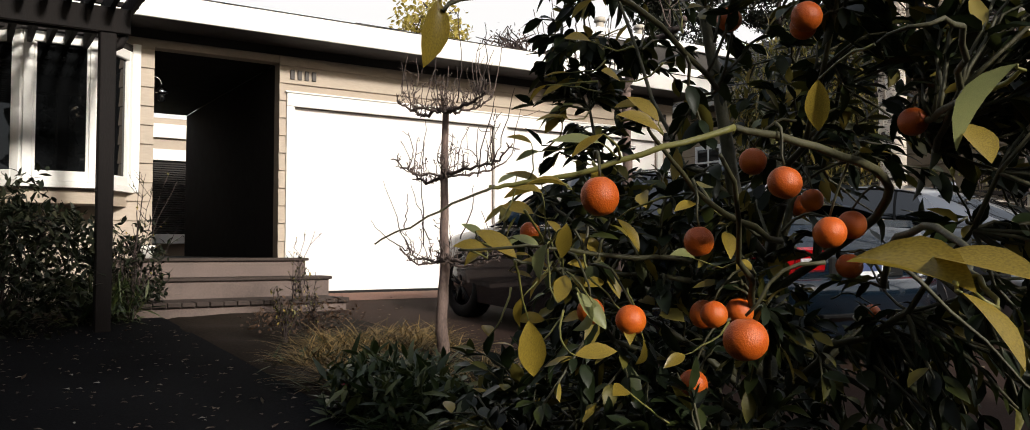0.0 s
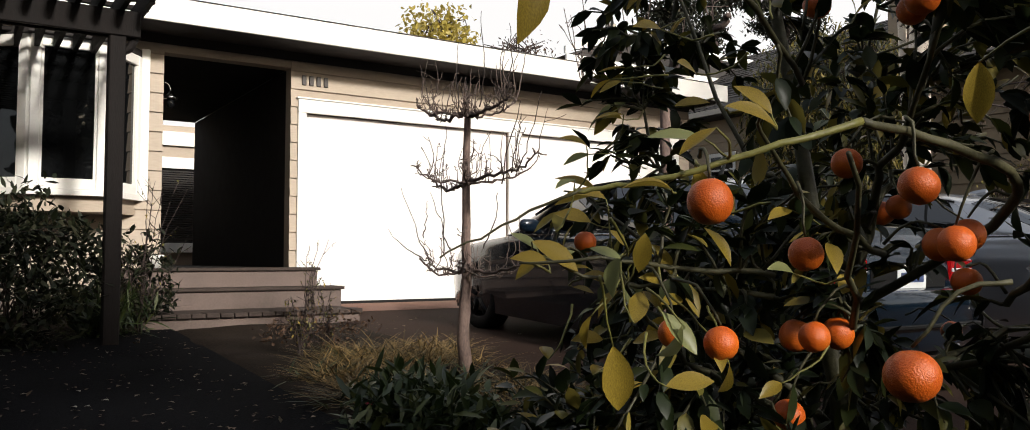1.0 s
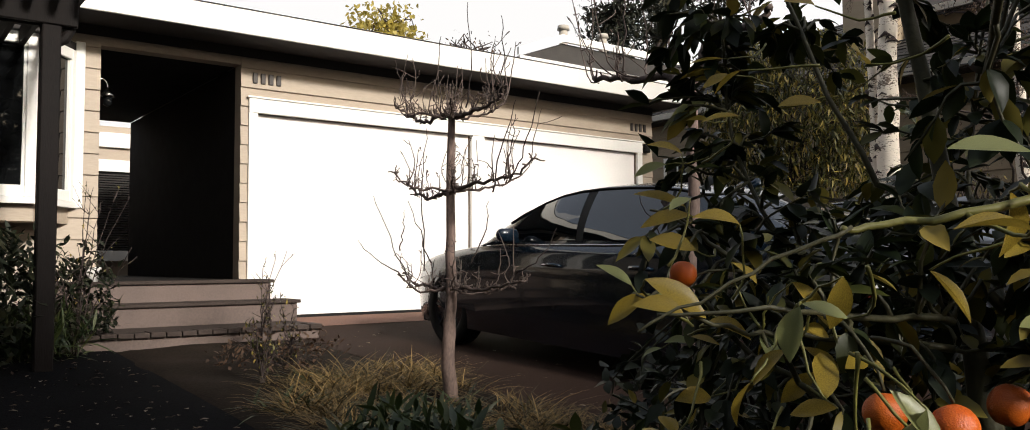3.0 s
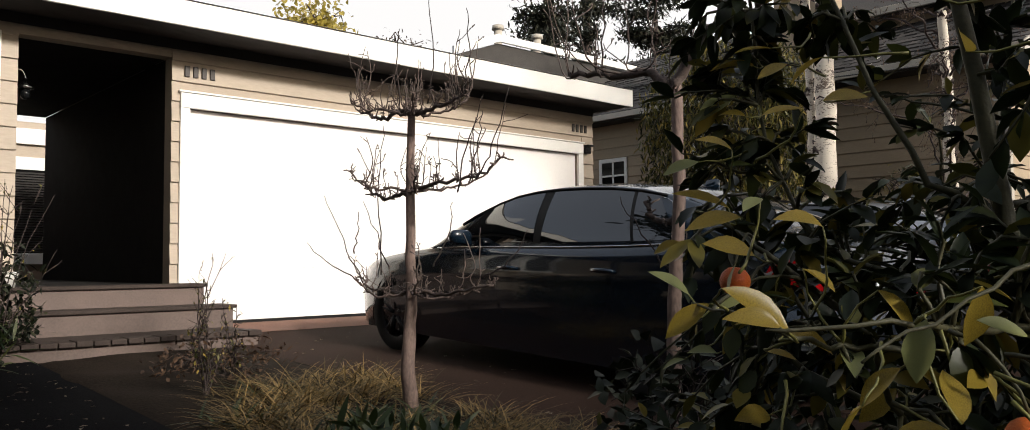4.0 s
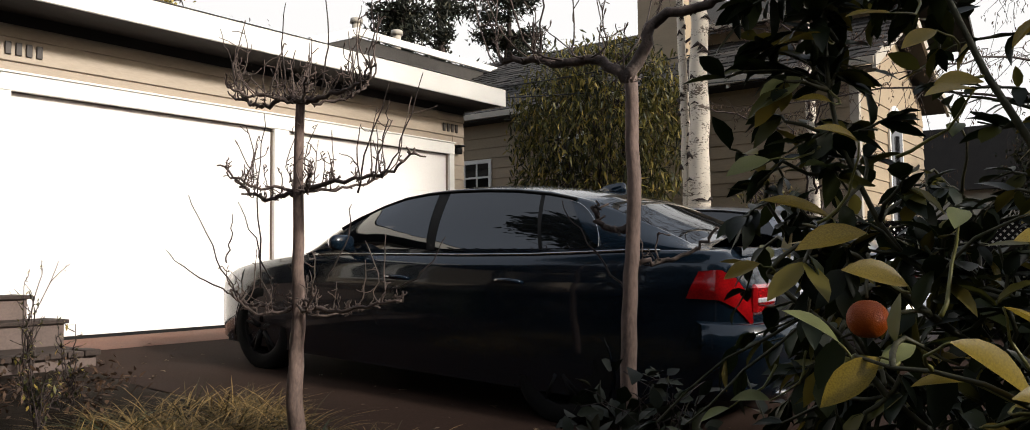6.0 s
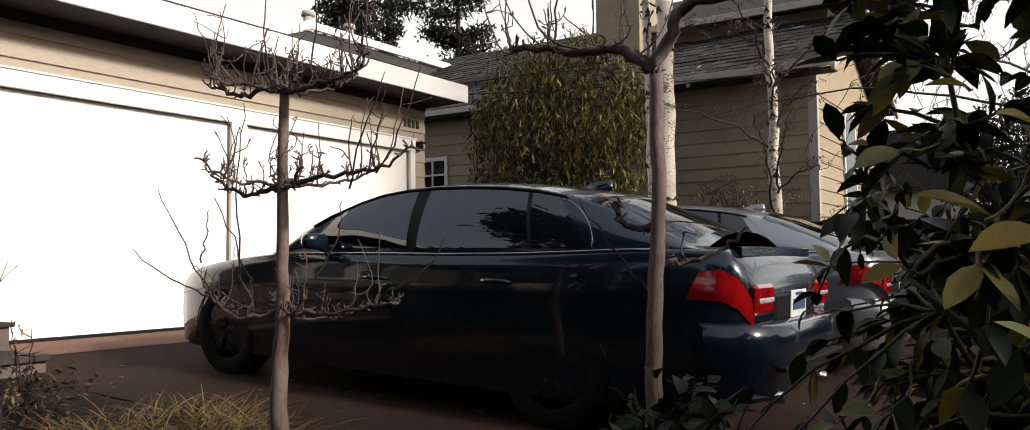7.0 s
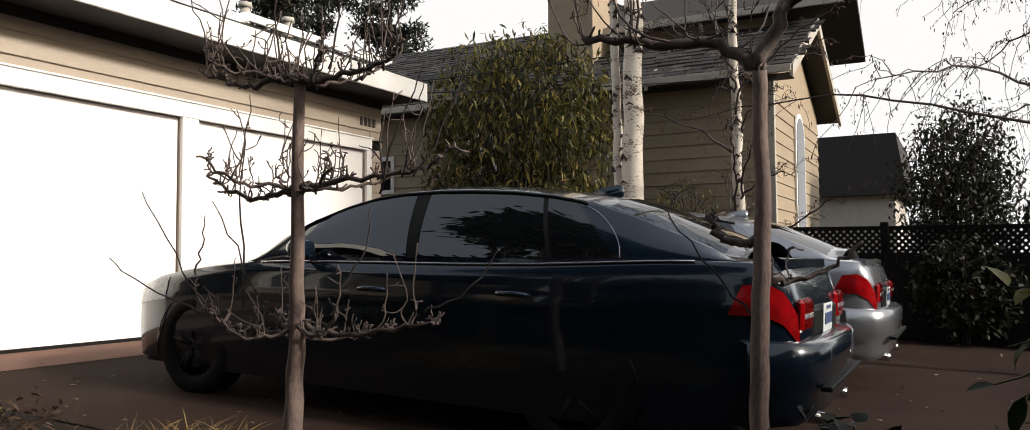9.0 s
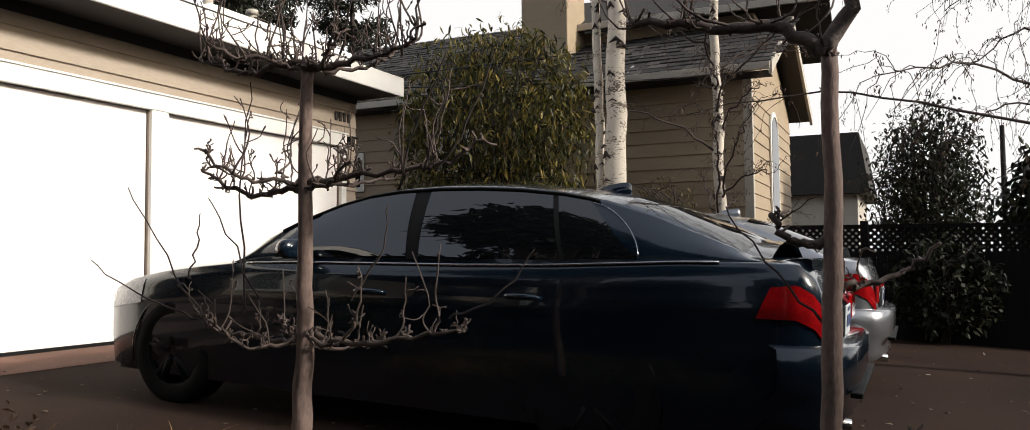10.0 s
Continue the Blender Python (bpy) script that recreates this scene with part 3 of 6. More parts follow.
    prof = [(-0.86, -4.28), (-0.82, -4.46), (-0.7, -4.555), (-0.4, -4.60), (0, -4.61), (0.4, -4.60), (0.7, -4.555), (0.82, -4.46), (0.86, -4.28)]
    sect = [(0.0, 0.66), (0.03, 0.645), (0.035, 0.56), (0.03, 0.46), (-0.01, 0.40), (0.0, 0.32), (-0.05, 0.26)]
    rows = [[bump.verts.new((x * (1 + o * 0.6), y - o, z)) for o, z in sect] for x, y in prof]
    for r0, r1 in zip(rows, rows[1:]):
        for k in range(len(sect) - 1):
            bump.faces.new((r0[k], r0[k + 1], r1[k + 1], r1[k]))
    for k in range(len(prof) - 1):
        x0, y0 = prof[k]
        x1, y1 = prof[k + 1]
        bump.faces.new([bump.verts.new(p) for p in ((x0, y0, 0.66), (x1, y1, 0.66), (x1 * 0.9, -4.3, 0.68), (x0 * 0.9, -4.3, 0.68))])
    bmesh.ops.remove_doubles(bump, verts=bump.verts[:], dist=0.0005)
    bmesh.ops.recalc_face_normals(bump, faces=bump.faces[:])
    part("rear_bumper", bump, paint, c, smooth=True)
    part("bumper_slot", box(-0.62, 0.62, -4.655, -4.60, 0.425, 0.45, 0.005), M["trim_black"], c)
    for s in (1, -1):
        ex = bmesh.new()
        tube(ex, [Vector((s * -0.45, -4.4, 0.27)), Vector((s * -0.45, -4.60, 0.27))], [0.032, 0.032], 12)
        part("exhaust_pipe", ex, M["chrome"], c, smooth=True)
    part("underbody", box(-0.78, 0.78, -4.3, -0.25, 0.17, 0.24), M["trim_black"], c)
    # grille
    for s in (1, -1):
        part("grille", box(min(s * -0.23, s * -0.02), max(s * -0.23, s * -0.02), -0.03, 0.02, 0.52, 0.66, 0.02), M["trim_black"], c)
    for ob in c.children_recursive:
        for v in ob.data.vertices:
            v.co.y -= REAR * min(1.0, max(0.0, (-v.co.y - 3.92) / 0.4))
    c.matrix_world = m
    return c


SLOPE = math.degrees(math.atan2(ground_z(0, 7.2) - ground_z(0, 4.45), 7.2 - 4.45))
CAR_NOSE = (5.19, 8.03)
car(M["paint_black"], "glossy dark blue-black four-door saloon car parked on the driveway", pose(CAR_NOSE[0], CAR_NOSE[1], ground_z(0, CAR_NOSE[1]) - 0.012, SLOPE, 0, 0))
car(M["paint_silver"], "silver two-door car parked beside the dark saloon", pose(8.2, 7.95, ground_z(0, 7.95) - 0.012, SLOPE, 0, 0), coupe=True)


# ---- foliage and limbs ----
class Leaves:
    """Collects many leaves into one mesh."""

    def __init__(self):
        self.v, self.f = [], []

    def add(self, p, d, up, length, width, curl=0.25, fold=0.25, prof=((0.0, 0.06), (0.22, 0.75), (0.5, 1.0), (0.78, 0.66), (1.0, 0.03))):
        d = d.normalized()
        s = d.cross(up)
        if s.length < 0.05:
            s = d.cross(Vector((1, 0.3, 0.2)))
        s.normalize()
        n = s.cross(d)
        b = len(self.v)
        for f, w in prof:
            c = p + d * (length * f) - n * (curl * length * f * f)
            e = s * (width * w / 2)
            lift = n * (fold * width * w / 2)
            self.v += [c - e + lift, c, c + e + lift]
        for k in range(len(prof) - 1):
            a = b + 3 * k
            self.f += [(a, a + 1, a + 4, a + 3), (a + 1, a + 2, a + 5, a + 4)]

    def mesh(self, name):
        me = bpy.data.meshes.new(name)
        me.from_pydata([tuple(v) for v in self.v], [], self.f)
        me.polygons.foreach_set("use_smooth", [True] * len(me.polygons))
        return me

    def part(self, name, material, parent, label="", kind=""):
        me = self.mesh(name)
        me.materials.append(material)
        ob = new(name, me)
        ob.parent = parent
        if label or kind:
            tagged(ob, label, kind=kind)
        return ob


def rvec(r, s=1.0):
    return Vector((r.uniform(-1, 1), r.uniform(-1, 1), r.uniform(-1, 1))) * s


def limb(bm, pts, r0, r1, n=10, wob=0.02, rnd=None, sides=6, power=1.0):
    """A wavering limb through control points; returns its points."""
    rnd = rnd or random
    ctrl = [Vector(p) for p in pts]
    out = []
    seg = len(ctrl) - 1
    for k in range(n + 1):
        f = k / n * seg
        i = min(int(f), seg - 1)
        g = f - i
        p0, p1, p2, p3 = ctrl[max(i - 1, 0)], ctrl[i], ctrl[i + 1], ctrl[min(i + 2, seg)]
        q = 0.5 * ((2 * p1) + (p2 - p0) * g + (2 * p0 - 5 * p1 + 4 * p2 - p3) * g * g + (3 * p1 - p0 - 3 * p2 + p3) * g ** 3)
        if 0 < k < n:
            q = q + rvec(rnd, wob)
        out.append(q)
    tube(bm, out, [r0 + (r1 - r0) * (k / n) ** power for k in range(n + 1)], sides)
    return out


M["leaf_dark"] = leaf_mat("citrus_leaves", [(0.0, (0.009, 0.014, 0.006)), (0.55, (0.018, 0.028, 0.009)), (0.78, (0.05, 0.06, 0.014)), (0.9, (0.17, 0.15, 0.03)), (1.0, (0.36, 0.26, 0.05))], 0.2, 0.42, 0.25)
M["leaf_yellow"] = leaf_mat("yellowing_citrus_leaves", [(0.0, (0.15, 0.16, 0.035)), (0.35, (0.34, 0.28, 0.05)), (0.7, (0.52, 0.35, 0.045)), (1.0, (0.50, 0.44, 0.12))], 0.4, 0.36, 0.4, 0.75, 28)
M["orange"] = mat("orange_peel", (0.62, 0.14, 0.008), 0.42, var=0.25, scale=10, fine=420, bump=0.35, col2=(0.46, 0.062, 0.005), rand=0.12)
M["citrus_bark"] = mat("green_brown_bark", (0.055, 0.05, 0.02), 0.6, var=0.4, scale=12, fine=80, bump=0.4)
M["green_bark"] = mat("young_green_bark", (0.16, 0.15, 0.035), 0.5, var=0.3, scale=14, fine=80, bump=0.3)
M["leaf_pale"] = leaf_mat("pale_green_citrus_leaves", [(0.0, (0.16, 0.19, 0.06)), (0.5, (0.30, 0.32, 0.12)), (1.0, (0.42, 0.42, 0.2))], 0.4, 0.38)
M["calyx"] = mat("calyx", (0.06, 0.09, 0.02), 0.7, var=0.3)

# ---- the orange tree beside the path ----
ro = random.Random(4)
CX, CY = 2.14, 1.62
ot = thing("orange_tree", "orange tree with ripe fruit and green and yellowing leaves", "tree", pose(CX, CY, ground_z(CX, CY) - 0.05))
inv = Matrix.Translation((-CX, -CY, -(ground_z(CX, CY) - 0.05)))


def loc(p):
    return inv @ Vector(p)


wood = bmesh.new()
skeleton = []
skeleton += limb(wood, [loc((CX, CY, -0.5)), loc((CX + 0.02, CY - 0.02, -0.2)), loc((CX - 0.03, CY + 0.03, 0.15)), loc((CX - 0.05, CY + 0.1, 0.7)), loc((CX - 0.1, CY + 0.2, 1.5))], 0.05, 0.012, 18, 0.008, ro, 9)
limbs = [((-0.5, 0.1, 0.25), (-0.75, 0.05, 0.45)), ((-0.35, 0.4, 0.35), (-0.45, 0.62, 0.6)), ((0.05, 0.5, 0.3), (-0.1, 0.75, 0.75)), ((0.5, 0.35, 0.35), (0.7, 0.5, 0.8)), ((0.5, -0.4, 0.4), (0.7, -0.7, 0.8)),
         ((-0.2, -0.55, 0.35), (-0.35, -0.9, 0.7)), ((-0.5, -0.35, 0.4), (-0.85, -0.6, 0.65)), ((-0.15, 0.25, 0.8), (-0.2, 0.5, 1.45)), ((0.15, -0.1, 0.8), (0.1, -0.3, 1.5)), ((-0.2, -0.3, 0.8), (-0.45, -0.6, 1.25)), ((0.3, 0.2, 0.8), (0.5, 0.2, 1.4)),
         ((-0.4, 0.3, 0.0), (-0.6, 0.5, -0.1)), ((-0.45, -0.2, 0.0), (-0.65, -0.35, -0.05)), ((0.1, 0.45, 0.0), (0.1, 0.7, -0.05))]
for a, b in limbs:
    z0 = max(-0.2, a[2] - 0.35)
    skeleton += limb(wood, [loc((CX, CY, z0)), loc((CX + a[0] * 0.5, CY + a[1] * 0.5, (z0 + a[2]) / 2 + 0.05)), loc((CX + a[0], CY + a[1], a[2])), loc((CX + b[0], CY + b[1], b[2]))], 0.014, 0.004, 12, 0.015, ro, 7)
# the long green branch reaching out over the path, and its bare dark end
skeleton += limb(wood, [loc((CX, CY, 0.35)), loc((1.95, 1.15, 0.56)), loc((1.727, 1.0, 0.641)), loc((1.5, 1.02, 0.69)), loc((1.34, 1.03, 0.705))], 0.012, 0.007, 16, 0.004, ro, 8)
long_branch = bmesh.new()
skeleton += limb(long_branch, [loc((1.34, 1.03, 0.705)), loc((1.22, 1.09, 0.665)), loc((1.09, 1.19, 0.617)), loc((1.01, 1.265, 0.60)), loc((0.97, 1.29, 0.597))], 0.0068, 0.0035, 16, 0.003, ro, 8)
skeleton += limb(wood, [loc((0.98, 1.285, 0.598)), loc((0.90, 1.35, 0.55)), loc((0.80, 1.42, 0.49))], 0.0028, 0.0015, 10, 0.005, ro, 6)
# side branches on the path side that carry the pale leaves and the fruit
for pts in (((1.75, 1.55, 0.40), (1.60, 1.75, 0.42), (1.48, 1.80, 0.43), (1.36, 1.84, 0.47), (1.40, 2.02, 0.50)), ((1.8, 1.9, 0.45), (1.72, 2.05, 0.58), (1.66, 2.12, 0.66), (1.58, 2.14, 0.68)),
            ((1.75, 1.55, 0.45), (1.5, 1.6, 0.47), (1.3, 1.6, 0.49), (1.15, 1.72, 0.48)), ((1.8, 1.3, 0.5), (1.5, 1.25, 0.58), (1.3, 1.18, 0.68), (1.2, 1.12, 0.72)), ((1.95, 1.0, 0.7), (1.6, 0.75, 0.78), (1.33, 0.61, 0.81), (1.28, 0.70, 0.785)),
            ((1.9, 1.1, 0.4), (1.4, 0.75, 0.5), (1.1, 0.5, 0.5), (0.87, 0.34, 0.455)), ((1.9, 1.0, 0.75), (1.4, 0.62, 0.72), (1.06, 0.42, 0.65)), ((2.0, 1.7, 0.5), (1.98, 2.05, 0.6), (1.94, 2.18, 0.85), (1.93, 2.22, 1.25), (1.90, 2.24, 1.7)), ((1.8, 1.5, 0.9), (1.2, 1.2, 0.98), (0.80, 1.06, 0.86), (0.735, 1.06, 0.83))):
    skeleton += limb(wood, [loc(p) for p in pts], 0.008, 0.0025, 14, 0.006, ro, 6)
part("long_branch", long_branch, M["green_bark"], ot, "smooth yellow-green young branch", smooth=True)
foliage = Leaves()


def in_ball(r, c, s):
    while True:
        p = rvec(r)
        if p.length < 1:
            return Vector((c[0] + p.x * s[0], c[1] + p.y * s[1], c[2] + p.z * s[2]))


# the crown: a dense skirt, an open middle, an upright leader and a thick top
MASSES = [(420, (2.03, 1.84, -0.02), (0.76, 1.02, 0.42), 0.95), (80, (2.5, 2.25, 0.35), (0.4, 0.42, 0.5), 0.95), (64, (1.93, 2.22, 1.02), (0.19, 0.19, 0.60), 0.9), (26, (2.35, 2.0, 0.95), (0.35, 0.4, 0.5), 1.0), (240, (2.38, 1.1, 1.15), (0.72, 0.8, 0.52), 1.0), (60, (1.75, 1.75, 0.52), (0.38, 0.5, 0.22), 0.9), (55, (2.25, 1.5, 0.62), (0.7, 0.9, 0.3), 0.8),
          (70, (2.08, 0.9, 0.98), (0.4, 0.42, 0.3), 1.0), (46, (2.25, 0.62, 0.35), (0.5, 0.35, 0.5), 0.9)]
for count, ctr, size, leafy_f in MASSES:
    for k in range(count):
        e = in_ball(ro, ctr, size)
        if e.x < 1.15 or e.z < ground_z(e.x, e.y) + 0.06:
            continue
        e = loc(e)
        s = min(skeleton, key=lambda q: (q - e).length + ro.random() * 0.12)
        mid = (s + e) / 2 + rvec(ro, 0.04) + Vector((0, 0, 0.03))
        pts = limb(wood, [s, mid, e], 0.005, 0.002, 6, 0.008, ro, 5)
        dirn = (e - s).normalized()
        for j in range(int(ro.randint(8, 13) * leafy_f)):
            f = ro.uniform(0.3, 1.05)
            i = min(len(pts) - 1, int(f * (len(pts) - 1)))
            d = (dirn + rvec(ro, 0.9)).normalized() + Vector((0, 0, -0.25))
            size_l = ro.uniform(0.045, 0.092)
            foliage.add(pts[i], d, Vector((ro.uniform(-0.6, 0.6), ro.uniform(-0.6, 0.6), 1)), size_l, size_l * ro.uniform(0.42, 0.55), ro.uniform(0.0, 0.45), ro.uniform(0.1, 0.5))
part("trunk", wood, M["citrus_bark"], ot, smooth=True)
foliage.part("foliage", M["leaf_dark"], ot, "dark green citrus leaves", "stuff")

# single large leaves, each on its own stalk: middle, direction, length
HERO = [((1.10, 1.195, 0.682), (-0.83, 0.55, 0.12), 0.09), ((1.18, 1.11, 0.715), (0.7, -0.5, -0.2), 0.085), ((1.21, 1.13, 0.745), (-0.5, 0.4, 0.7), 0.075), ((1.113, 1.36, 0.281), (0.12, 0.0, -1.0), 0.115), ((1.23, 1.30, 0.273), (0.75, -0.5, 0.12), 0.085),
        ((1.285, 1.57, 0.453), (-0.3, 0.1, -0.9), 0.085), ((1.64, 2.166, 0.712), (-0.62, 0.7, 0.36), 0.125), ((1.584, 2.099, 0.656), (-0.68, 0.72, -0.16), 0.115), ((1.34, 1.85, 0.497), (0.62, -0.6, -0.52), 0.13), ((1.55, 1.705, 0.491), (0.35, -0.45, -0.5), 0.10),
        ((1.401, 2.07, 0.54), (-0.55, 0.6, 0.65), 0.085), ((1.38, 2.02, 0.47), (-0.6, 0.55, -0.55), 0.10), ((1.442, 1.812, 0.442), (0.62, -0.7, -0.15), 0.085), ((1.43, 1.86, 0.415), (0.65, -0.7, -0.2), 0.055), ((1.52, 2.02, 0.60), (-0.6, 0.6, 0.25), 0.10), ((1.46, 1.98, 0.50), (0.4, -0.4, 0.3), 0.06),
        ((0.728, 1.055, 0.80), (-0.15, -0.05, -0.9), 0.10), ((0.843, 0.388, 0.466), (-0.02, 0.9, 0.36), 0.125), ((0.861, 0.327, 0.466), (0.1, -0.9, -0.12), 0.09), ((0.826, 0.303, 0.42), (-0.05, -0.75, -0.6), 0.075), ((1.024, 0.42, 0.634), (-0.05, 0.75, -0.56), 0.10), ((1.04, 0.428, 0.595), (-0.4, -0.6, -0.5), 0.075),
        ((1.05, 1.10, 0.66), (-0.7, 0.3, -0.5), 0.07), ((1.15, 1.20, 0.60), (0.2, 0.1, -0.9), 0.075), ((1.0, 1.15, 0.60), (-0.7, 0.5, 0.25), 0.07), ((1.14, 1.42, 0.50), (-0.6, 0.5, 0.3), 0.06), ((1.22, 1.78, 0.49), (-0.75, 0.45, 0.3), 0.085), ((1.30, 1.50, 0.50), (-0.1, 0.1, -0.9), 0.08),
        ((1.329, 0.841, 0.717), (0.1, 0.1, -0.9), 0.085), ((1.86, 2.22, 1.05), (-0.8, 0.5, 0.1), 0.11), ((1.86, 2.27, 0.95), (-0.7, 0.4, -0.5), 0.12), ((1.909, 1.966, 0.935), (0.6, -0.6, 0.1), 0.10)]
for n_leaf in range(30):
    # more pale leaves over the side of the crown that faces the path
    a = ro.uniform(1.5, 3.7)
    zz = ro.uniform(0.15, 1.25)
    k = 0.80 if zz < 0.8 else 0.80 - (zz - 0.8) * 0.5
    HERO.append(((max(1.15, CX + math.cos(a) * k * ro.uniform(0.8, 1.0)), CY + math.sin(a) * k * ro.uniform(0.85, 1.1), zz), (math.cos(a) + ro.uniform(-0.6, 0.6), math.sin(a) + ro.uniform(-0.6, 0.6), ro.uniform(-0.9, 0.5)), ro.uniform(0.06, 0.095)))
for n_leaf in range(15):
    # the low fringe over the path, turned to the light
    HERO.append(((ro.uniform(1.28, 1.62), ro.uniform(1.35, 1.98), ro.uniform(0.22, 0.58)), (ro.uniform(-0.7, 0.7), ro.uniform(-0.7, 0.7), ro.uniform(-0.9, 0.4)), ro.uniform(0.07, 0.105)))
for n_leaf, (p, d, ln) in enumerate(HERO):
    one = Leaves()
    stalk = -Vector(d).normalized()
    p = Vector(p) + stalk * (ln / 2)
    one.add(Vector((0, 0, 0)), Vector(d), Vector((ro.uniform(-0.6, 0.1), ro.uniform(-1.1, -0.1), 0.8)), ln, ln * ro.uniform(0.40, 0.5), ro.uniform(0.05, 0.3), ro.uniform(0.3, 0.75),
            ((0.0, 0.05), (0.1, 0.4), (0.25, 0.78), (0.42, 0.98), (0.58, 1.0), (0.75, 0.76), (0.9, 0.36), (1.0, 0.02)))
    lf = one.part("leaf", M["leaf_yellow"] if n_leaf % 5 else M["leaf_pale"], ot)
    lf.location = loc(p)
    e = loc(p)
    s = min(skeleton, key=lambda q: (q - e).length)
    tw = bmesh.new()
    d = (s - e)
    d = d.normalized() * min(d.length, 0.14)
    limb(tw, [e + d, e + d * 0.5 + stalk * 0.02 + Vector((0, 0, -0.01)), e], 0.0032, 0.0015, 6, 0.003, ro, 5)
    part("twig", tw, M["green_bark"], ot, smooth=True)

FRUIT = [(1.09, 1.115, 0.573), (1.342, 1.458, 0.342), (1.397, 1.385, 0.325), (1.43, 1.21, 0.497), (1.134, 0.828, 0.345), (1.569, 1.367, 0.174), (1.573, 1.305, 0.335), (1.695, 1.34, 0.334), (1.66, 1.42, 0.325), (1.44, 0.999, 0.605), (2.30, 1.63, 0.615), (2.22, 1.53, 0.625), (2.75, 1.70, 0.265),
         (1.80, 1.385, 0.70), (1.585, 2.05, 0.535), (1.835, 1.197, 0.518), (1.865, 1.154, 0.537), (1.68, 1.128, 0.986), (1.789, 1.447, 1.069), (1.836, 0.983, 0.751), (1.668, 1.068, 0.516), (1.849, 1.151, 0.443), (1.757, 1.196, 0.992)]
fm = bmesh.new()
bmesh.ops.create_uvsphere(fm, u_segments=20, v_segments=14, radius=0.0325)
for v in fm.verts:
    v.co.z *= 0.97
    r_xy = math.hypot(v.co.x, v.co.y)
    if r_xy < 0.012:
        v.co.z -= math.copysign(0.0025 * (1 - r_xy / 0.012), v.co.z)
fruit_mesh = None
for k, p in enumerate(FRUIT):
    if fruit_mesh is None:
        fr = part("orange", fm, M["orange"], ot, "ripe orange hanging on the tree", smooth=True)
        fruit_mesh = fr.data
    else:
        fr = tagged(new("orange", fruit_mesh), "ripe orange hanging on the tree")
        fr.parent = ot
    sc = ro.uniform(0.92, 1.06)
    fr.matrix_local = Matrix.Translation(loc(p)) @ Euler((ro.uniform(-0.4, 0.4), ro.uniform(-0.4, 0.4), ro.uniform(0, 6))).to_matrix().to_4x4() @ Matrix.Diagonal((sc, sc, sc * ro.uniform(0.97, 1.08), 1))
    st = bmesh.new()
    top = loc(p) + Vector((0, 0, 0.034 * sc))
    s = min(skeleton, key=lambda q: (q - top).length)
    d = (s - top)
    d = d.normalized() * min(d.length, 0.13)
    limb(st, [top + d + Vector((0, 0, 0.02)), top + d * 0.5 + Vector((0, 0, 0.04)), top], 0.004, 0.0025, 6, 0.003, ro, 5)
    part("stalk", st, M["citrus_bark"], ot, smooth=True)


# ---- the two pruned fruit trees ----
def spur_shoots(bm, pts, r, count, up=0.2, spread=0.5, thick=0.005):
    """Gnarled spurs and kinked upright shoots with buds along a branch."""
    n = len(pts)
    for k in range(count):
        i = r.randint(n // 6, n - 1)
        p = pts[i]
        along = (pts[min(i + 1, n - 1)] - pts[max(i - 1, 0)]).normalized()
        h = up * r.choice((0.25, 0.35, 0.5, 0.8, 1.1, 1.5)) * r.uniform(0.8, 1.15)
        out = along * r.uniform(-0.5, 0.9) + Vector((r.uniform(-spread, spread), r.uniform(-spread, spread), 0))
        knee = p + out * h * 0.35 + Vector((0, 0, h * r.uniform(-0.05, 0.2)))
        tip = knee + out * h * r.uniform(0.0, 0.55) + Vector((0, 0, h * r.uniform(0.7, 1.0)))
        bend = knee.lerp(tip, 0.45) + rvec(r, 0.14 * h)
        th = thick * r.uniform(0.6, 1.15)
        q = limb(bm, [p, knee, bend, tip], th, 0.0021, 10, 0.0035, r, 5)
        for j in range(r.randint(1, 4)):
            s = q[r.randint(3, 9)]
            e = s + Vector((r.uniform(-1, 1), r.uniform(-1, 1), r.uniform(-0.1, 1.1))) * h * r.uniform(0.12, 0.42)
            f = limb(bm, [s, s.lerp(e, 0.5) + rvec(r, 0.02), e], th * 0.6, 0.0018, 5, 0.003, r, 5)
            if r.random() < 0.6:
                tube(bm, [f[-2], f[-1], f[-1] + (f[-1] - f[-2]) * 0.5], [0.002, 0.0042, 0.0015], 5)
    # short knuckles and buds
    for k in range(count * 2):
        p = pts[r.randint(1, n - 1)]
        e = p + Vector((r.uniform(-1, 1), r.uniform(-1, 1), r.uniform(-0.4, 1))) * r.uniform(0.015, 0.05)
        tube(bm, [p, p.lerp(e, 0.5) + rvec(r, 0.006), e], [0.006, 0.0045, 0.004], 5)


